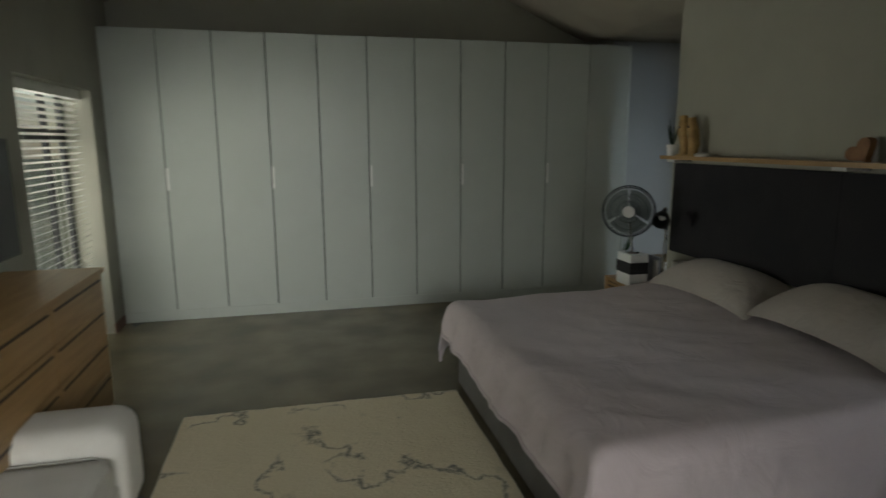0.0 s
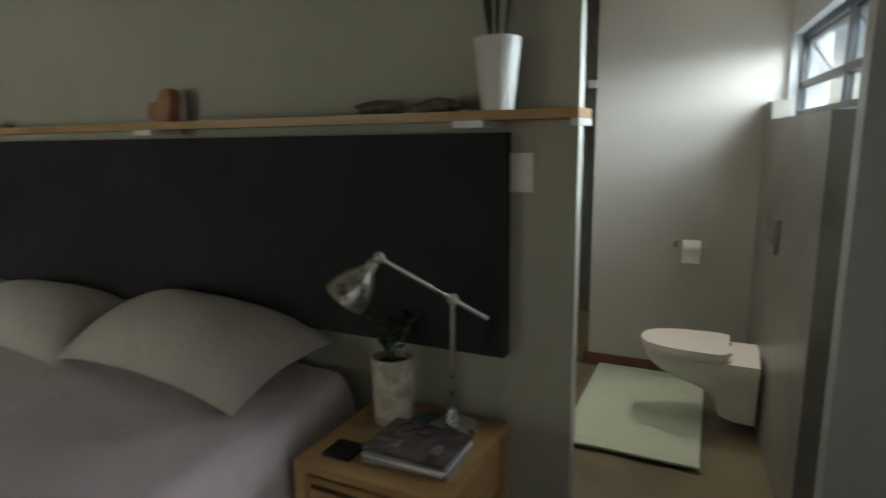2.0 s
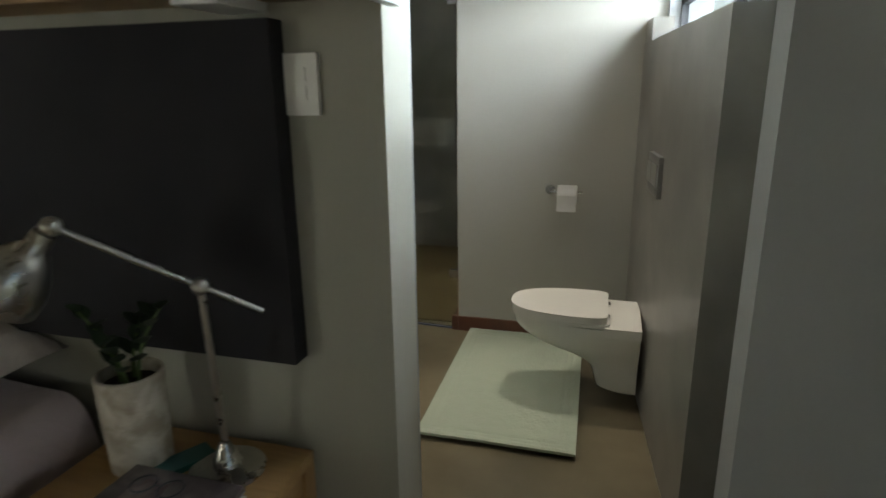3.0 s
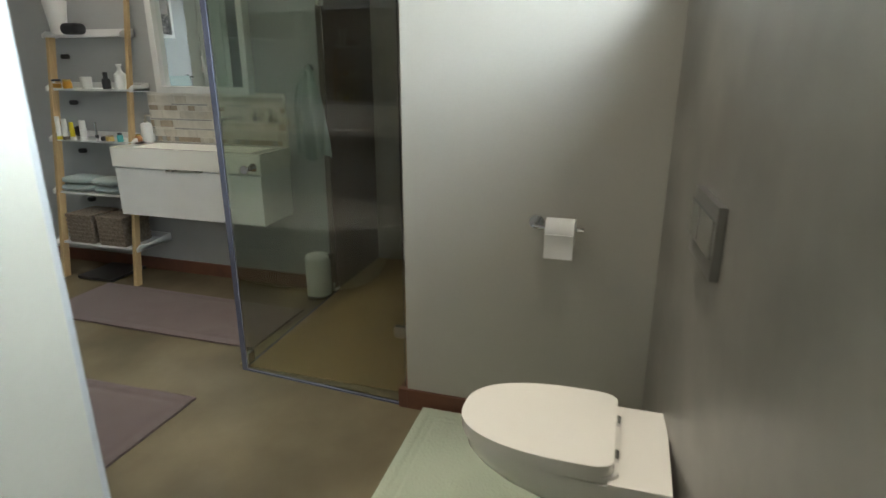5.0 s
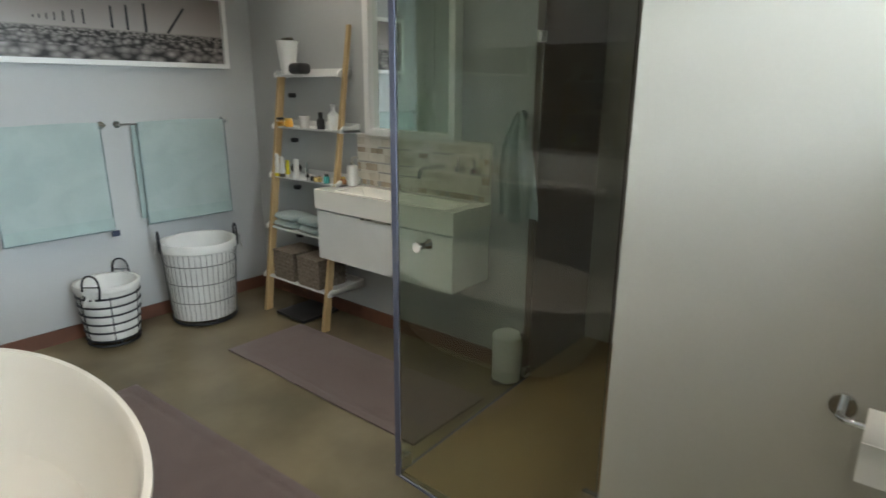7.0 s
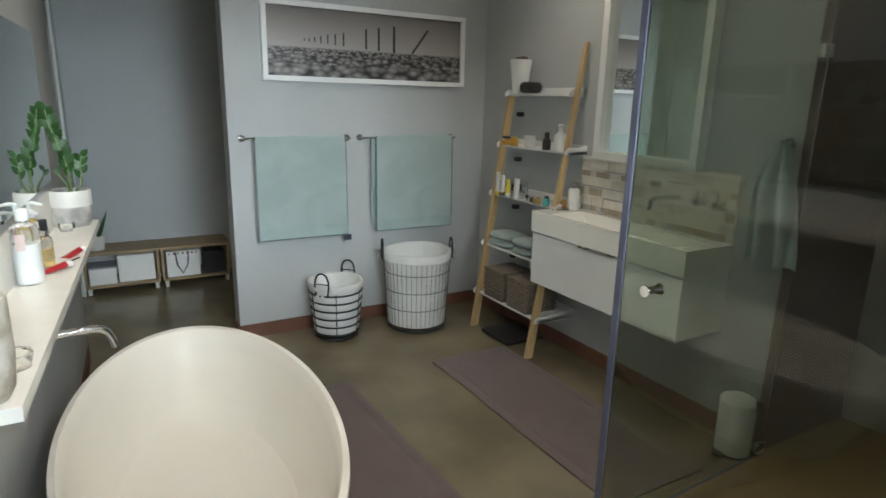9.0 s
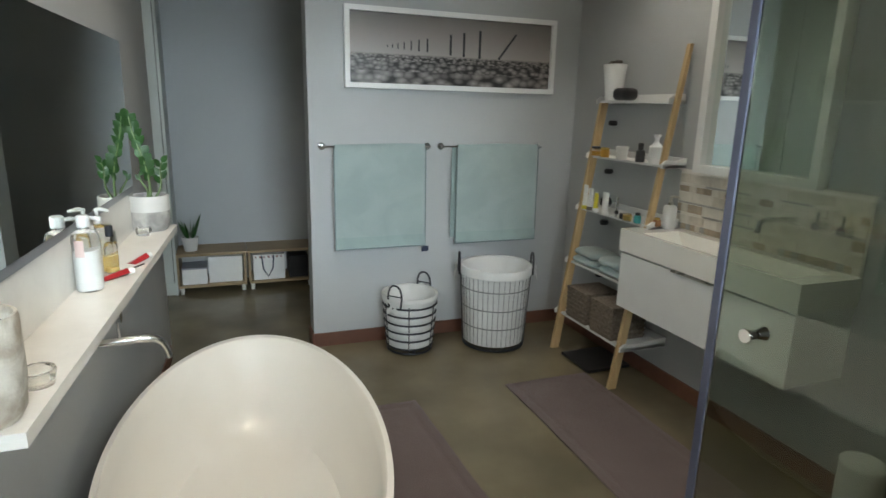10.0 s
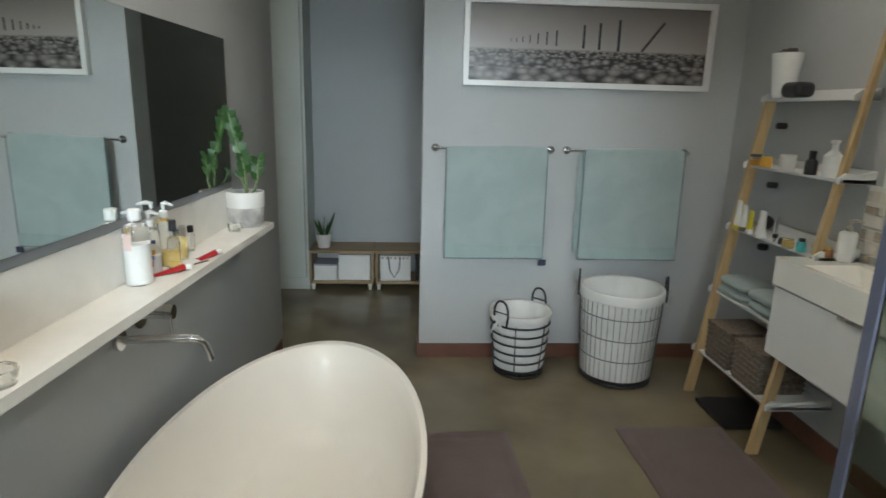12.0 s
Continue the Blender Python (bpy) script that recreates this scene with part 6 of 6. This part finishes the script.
L_ = [rect(ox0, ox1, oy0, oy1, 0.8155), rect(ox0, ox1, oy0, oy1, 0.935), rect(ix0, ix1, iy0, iy1, 0.935), rect(ix0 + 0.03, ix1 - 0.02, iy0 + 0.06, iy1 - 0.06, 0.865)]
bm.faces.new(L_[0][::-1])
for a, b in zip(L_, L_[1:]):
    for i in range(4):
        bm.faces.new((a[i], a[(i + 1) % 4], b[(i + 1) % 4], b[i]))
bm.faces.new(L_[3])
part("bowl", bev(bm, 0.008, 3), CERAM, ba)
part("drain", lathe([(0, 0.004), (0.022, 0.003), (0.024, 0), (0, 0)], (6.17, 2.98, 0.8655), 16), CHROME, ba)
bt = thing("basin_tap", (6.3, 2.8, 1.1), "chrome wall-mounted basin spout with two handles", "tap")
part("spout", tube(bmesh.new(), [(6.345, 2.8, 1.11), (6.17, 2.8, 1.115), (6.14, 2.8, 1.105), (6.13, 2.8, 1.06)], 0.012, 12), CHROME, bt)
part("spout_rosette", tube(bmesh.new(), [(6.348, 2.8, 1.11), (6.336, 2.8, 1.11)], 0.03, 20), CHROME, bt)
for y in (2.66, 2.55):
    part("handle_rosette", tube(bmesh.new(), [(6.348, y, 1.11), (6.336, y, 1.11)], 0.032, 20), CHROME, bt)
    part("handle", tube(bmesh.new(), [(6.337, y, 1.11), (6.28, y, 1.11)], 0.018, 14), CHROME, bt)
    part("handle_lever", tube(bmesh.new(), [(6.29, y, 1.11), (6.29, y, 1.17)], 0.005, 8), CHROME, bt)
bottle("soap_dispenser", (6.27, 3.49, 0.936), [(0, 0), (0.034, 0), (0.036, 0.01), (0.036, 0.115), (0.03, 0.125), (0.012, 0.13), (0, 0.13)], WHITE, "white cylindrical soap dispenser with metal pump on the basin", (0.13, 0.012, 0.02), NICKEL, pump=True, cat="soap dispenser", group="")

mc = thing("mirror_cabinet", (6.3, 3.03, 1.26), "white-framed rectangular mirror above the basin", "mirror")
for nm, a, b in (("frame_rail", (2.685, 1.255), (3.38, 1.295)), ("frame_rail", (2.685, 2.15), (3.38, 2.19)), ("frame_stile", (3.335, 1.295), (3.38, 2.15)), ("frame_stile", (2.685, 1.295), (2.725, 2.15))):
    part(nm, bev(boxm((6.285, a[0], a[1]), (6.349, b[0], b[1])), 0.003, 1), WHITE, mc, "white wooden frame")
part("glass", boxm((6.325, 2.725, 1.295), (6.33, 3.335, 2.15)), MIRROR, mc, "silvered mirror glass", smooth=False)

# shower glass
GX = 5.255
sg = thing("shower_screen", (5.7, 2.15, 0), "clear greenish frameless glass shower screen", "shower screen")
p = part("fixed_pane", prism([(5.275, 2.145), (6.349, 2.19), (6.349, 2.2), (5.275, 2.155)], 0.008, 2.3), SHGLASS, sg, smooth=False)
p.visible_shadow = False
part("edge_strip", prism([(5.262, 2.13), (5.275, 2.13), (5.275, 2.156), (5.262, 2.156)], 0.008, 2.3), EDGE, sg, "blue-grey glass edge", smooth=False)
for x, y, z in ((5.32, 2.152, 0.02), (6.32, 2.19, 0.02), (6.32, 2.19, 1.75)):
    part("clamp", bev(boxm((x - 0.025, y - 0.016, z), (x + 0.025, y + 0.016, z + 0.05)), 0.002, 1), NICKEL, sg)
part("floor_strip", prism([(5.2, 1.303), (5.215, 1.303), (5.277, 2.14), (6.349, 2.185), (6.349, 2.205), (5.262, 2.157)], 0, 0.008), EDGE, sg, "thin floor seal strip", smooth=False)
sd = thing("shower_door", (5.24, 1.7, 0.01), "clear frameless glass shower door with chrome knob, closed", "shower door")
p = part("pane", prism([(5.205, 1.275), (5.215, 1.275), (5.274, 2.125), (5.264, 2.126)], 0.012, 2.3), SHGLASS, sd, smooth=False)
p.visible_shadow = False
for z in (0.33, 1.86):
    part("hinge", bev(boxm((5.195, 1.262, z), (5.22, 1.315, z + 0.05)), 0.003, 1), CHROME, sd)
part("knob", tube(bmesh.new(), [(5.222, 2.0, 1.005), (5.225, 2.0, 1.005), (5.24, 2.0, 1.005), (5.262, 2.0, 1.005)], [0.018, 0.02, 0.014, 0.011], 20), CHROME, sd, "round chrome knob")
part("inner_knob", tube(bmesh.new(), [(5.266, 2.0, 1.005), (5.28, 2.0, 1.005), (5.293, 2.0, 1.005)], [0.011, 0.014, 0.019], 20), CHROME, sd)

# towel on hook, bin
hk = thing("towel_hook", (6.34, 2.33, 1.4), "chrome wall hook beside the basin", "hook")
part("rosette", tube(bmesh.new(), [(6.349, 2.29, 1.41), (6.34, 2.29, 1.41)], 0.024, 20), CHROME, hk)
part("peg", tube(bmesh.new(), [(6.34, 2.29, 1.41), (6.3, 2.29, 1.405), (6.285, 2.29, 1.42)], 0.008, 10), CHROME, hk)
ht = thing("hand_towel", (6.3, 2.33, 0.88), "grey-green hand towel hanging in folds from the hook", "towel")


def hang(u, v):
    s = 0.02 + 0.12 * (1 - math.exp(-3.5 * v))
    y = 2.29 + (u - 0.5) * 1.7 * s
    return (6.3 + 0.022 * math.cos(u * 14) * (0.3 + v), y + 0.01 * math.sin(v * 5), 1.405 - v * 0.52 + 0.02 * math.sin(u * 9))


part("cloth", sheet(hang, 36, 40, 0.006), TOWELM, ht)
bi = thing("pedal_bin", (6.25, 2.278, 0), "small white metal pedal bin on the floor by the shower glass", "bin")
part("body", lathe([(0, 0.005), (0.074, 0.005), (0.076, 0.012), (0.076, 0.255), (0.072, 0.26), (0, 0.26)], (6.25, 2.278, 0), 32), WHITE, bi)
part("lid", lathe([(0, 0.285), (0.05, 0.282), (0.072, 0.27), (0.079, 0.262), (0.079, 0.2605), (0, 0.2605)], (6.25, 2.278, 0), 32), WHITE, bi)
part("base_ring", lathe([(0, 0), (0.08, 0), (0.08, 0.01), (0, 0.01)], (6.25, 2.278, 0), 32), BLACK, bi)
part("hinge", bev(boxm((6.27, 2.19, 0.245), (6.3, 2.212, 0.28)), 0.003, 1), BLACK, bi)
part("pedal", bev(boxm((6.14, 2.26, 0.008), (6.18, 2.3, 0.016)), 0.002, 1), BLACK, bi)

# downlights
for i, (x, y) in enumerate(DOWNLIGHTS):
    o = thing("downlight", (x, y, 2.9), "small round recessed ceiling downlight, lit", "ceiling light", "bathroom downlights")
    part("ring", lathe([(0.04, -0.001), (0.055, -0.002), (0.056, -0.008), (0.042, -0.01), (0.038, -0.004)], (x, y, 2.9), 24), WHITE, o)
    part("lens", lathe([(0, -0.003), (0.038, -0.003), (0.038, -0.001), (0, -0.001)], (x, y, 2.9), 24), BULB, o, "glowing lens")
    lamp("downlight_beam", "SPOT", (x, y, 2.88), (x, y, 0), (18, 24, 11, 26, 4, 24)[i], (1.0, 0.92, 0.8), 0.03, angle=110)

o = thing("downlight", (5.0, 0.62, 2.9), "small round recessed ceiling downlight tilted over the toilet, lit", "ceiling light", "bathroom downlights")
part("ring", lathe([(0.04, -0.001), (0.055, -0.002), (0.056, -0.008), (0.042, -0.01), (0.038, -0.004)], (5.0, 0.62, 2.9), 24), WHITE, o)
part("lens", lathe([(0, -0.003), (0.038, -0.003), (0.038, -0.001), (0, -0.001)], (5.0, 0.62, 2.9), 24), BULB, o, "glowing lens")
lamp("downlight_beam", "SPOT", (5.0, 0.62, 2.88), (4.3, 0.65, 0), 85, (1.0, 0.9, 0.76), 0.025, angle=34)

# splashback tiles
sp_ = thing("splashback", (6.345, 3.0, 0.95), "small stone mosaic splashback in cream, beige and grey behind the basin", "splashback")
part("backing", boxm((6.341, 2.48, 0.936), (6.349, 3.515, 1.25)), LEDGE, sp_, "pale grout", smooth=False)
part("capping", boxm((6.333, 2.475, 1.2505), (6.3495, 3.52, 1.26)), LEDGE, sp_, smooth=False)
TM = [mat("tile_a", (0.64, 0.6, 0.52), 0.4, scale=20, vary=0.08, per=0.1), mat("tile_b", (0.45, 0.37, 0.28), 0.4, scale=20, vary=0.1, per=0.2), mat("tile_c", (0.42, 0.42, 0.4), 0.35, scale=20, vary=0.1, per=0.2), mat("tile_d", (0.68, 0.65, 0.58), 0.35, scale=20, vary=0.05, per=0.1)]
rnd = random.Random(11)
ROWS = ((0.034, (0.034, 0.034), (1, 2, 0, 1, 3)), (0.046, (0.07, 0.12), (3, 0, 3)), (0.013, (0.12, 0.2), (2, 3)), (0.046, (0.05, 0.1), (0, 3, 1, 3)), (0.013, (0.14, 0.22), (2, 2, 3)), (0.05, (0.08, 0.14), (3, 0)), (0.034, (0.034, 0.07), (3, 1, 0)), (0.013, (0.12, 0.2), (2, 3)), (0.05, (0.09, 0.15), (3, 0, 3)))
z = 0.94
cache = {}
for h, widths, kinds in ROWS:
    y = 2.485
    while y < 3.495:
        w = round(min(rnd.choice((widths[0], (widths[0] + widths[1]) / 2, widths[1])), 3.51 - y), 3)
        k = rnd.choice(kinds)
        key = (w, h, k)
        if key not in cache:
            b2 = boxm((0, 0, 0), (0.006, w - 0.003, h - 0.003))
            me_ = bpy.data.meshes.new("tile")
            bmesh.ops.recalc_face_normals(b2, faces=b2.faces)
            b2.to_mesh(me_)
            b2.free()
            me_.materials.append(TM[k])
            cache[key] = me_
        o = new("tile", cache[key])
        o.parent = sp_
        o.location = (6.3355 - 6.345 + rnd.uniform(-0.001, 0.001), y - 3.0, z - 0.95)
        y += w
    z += h
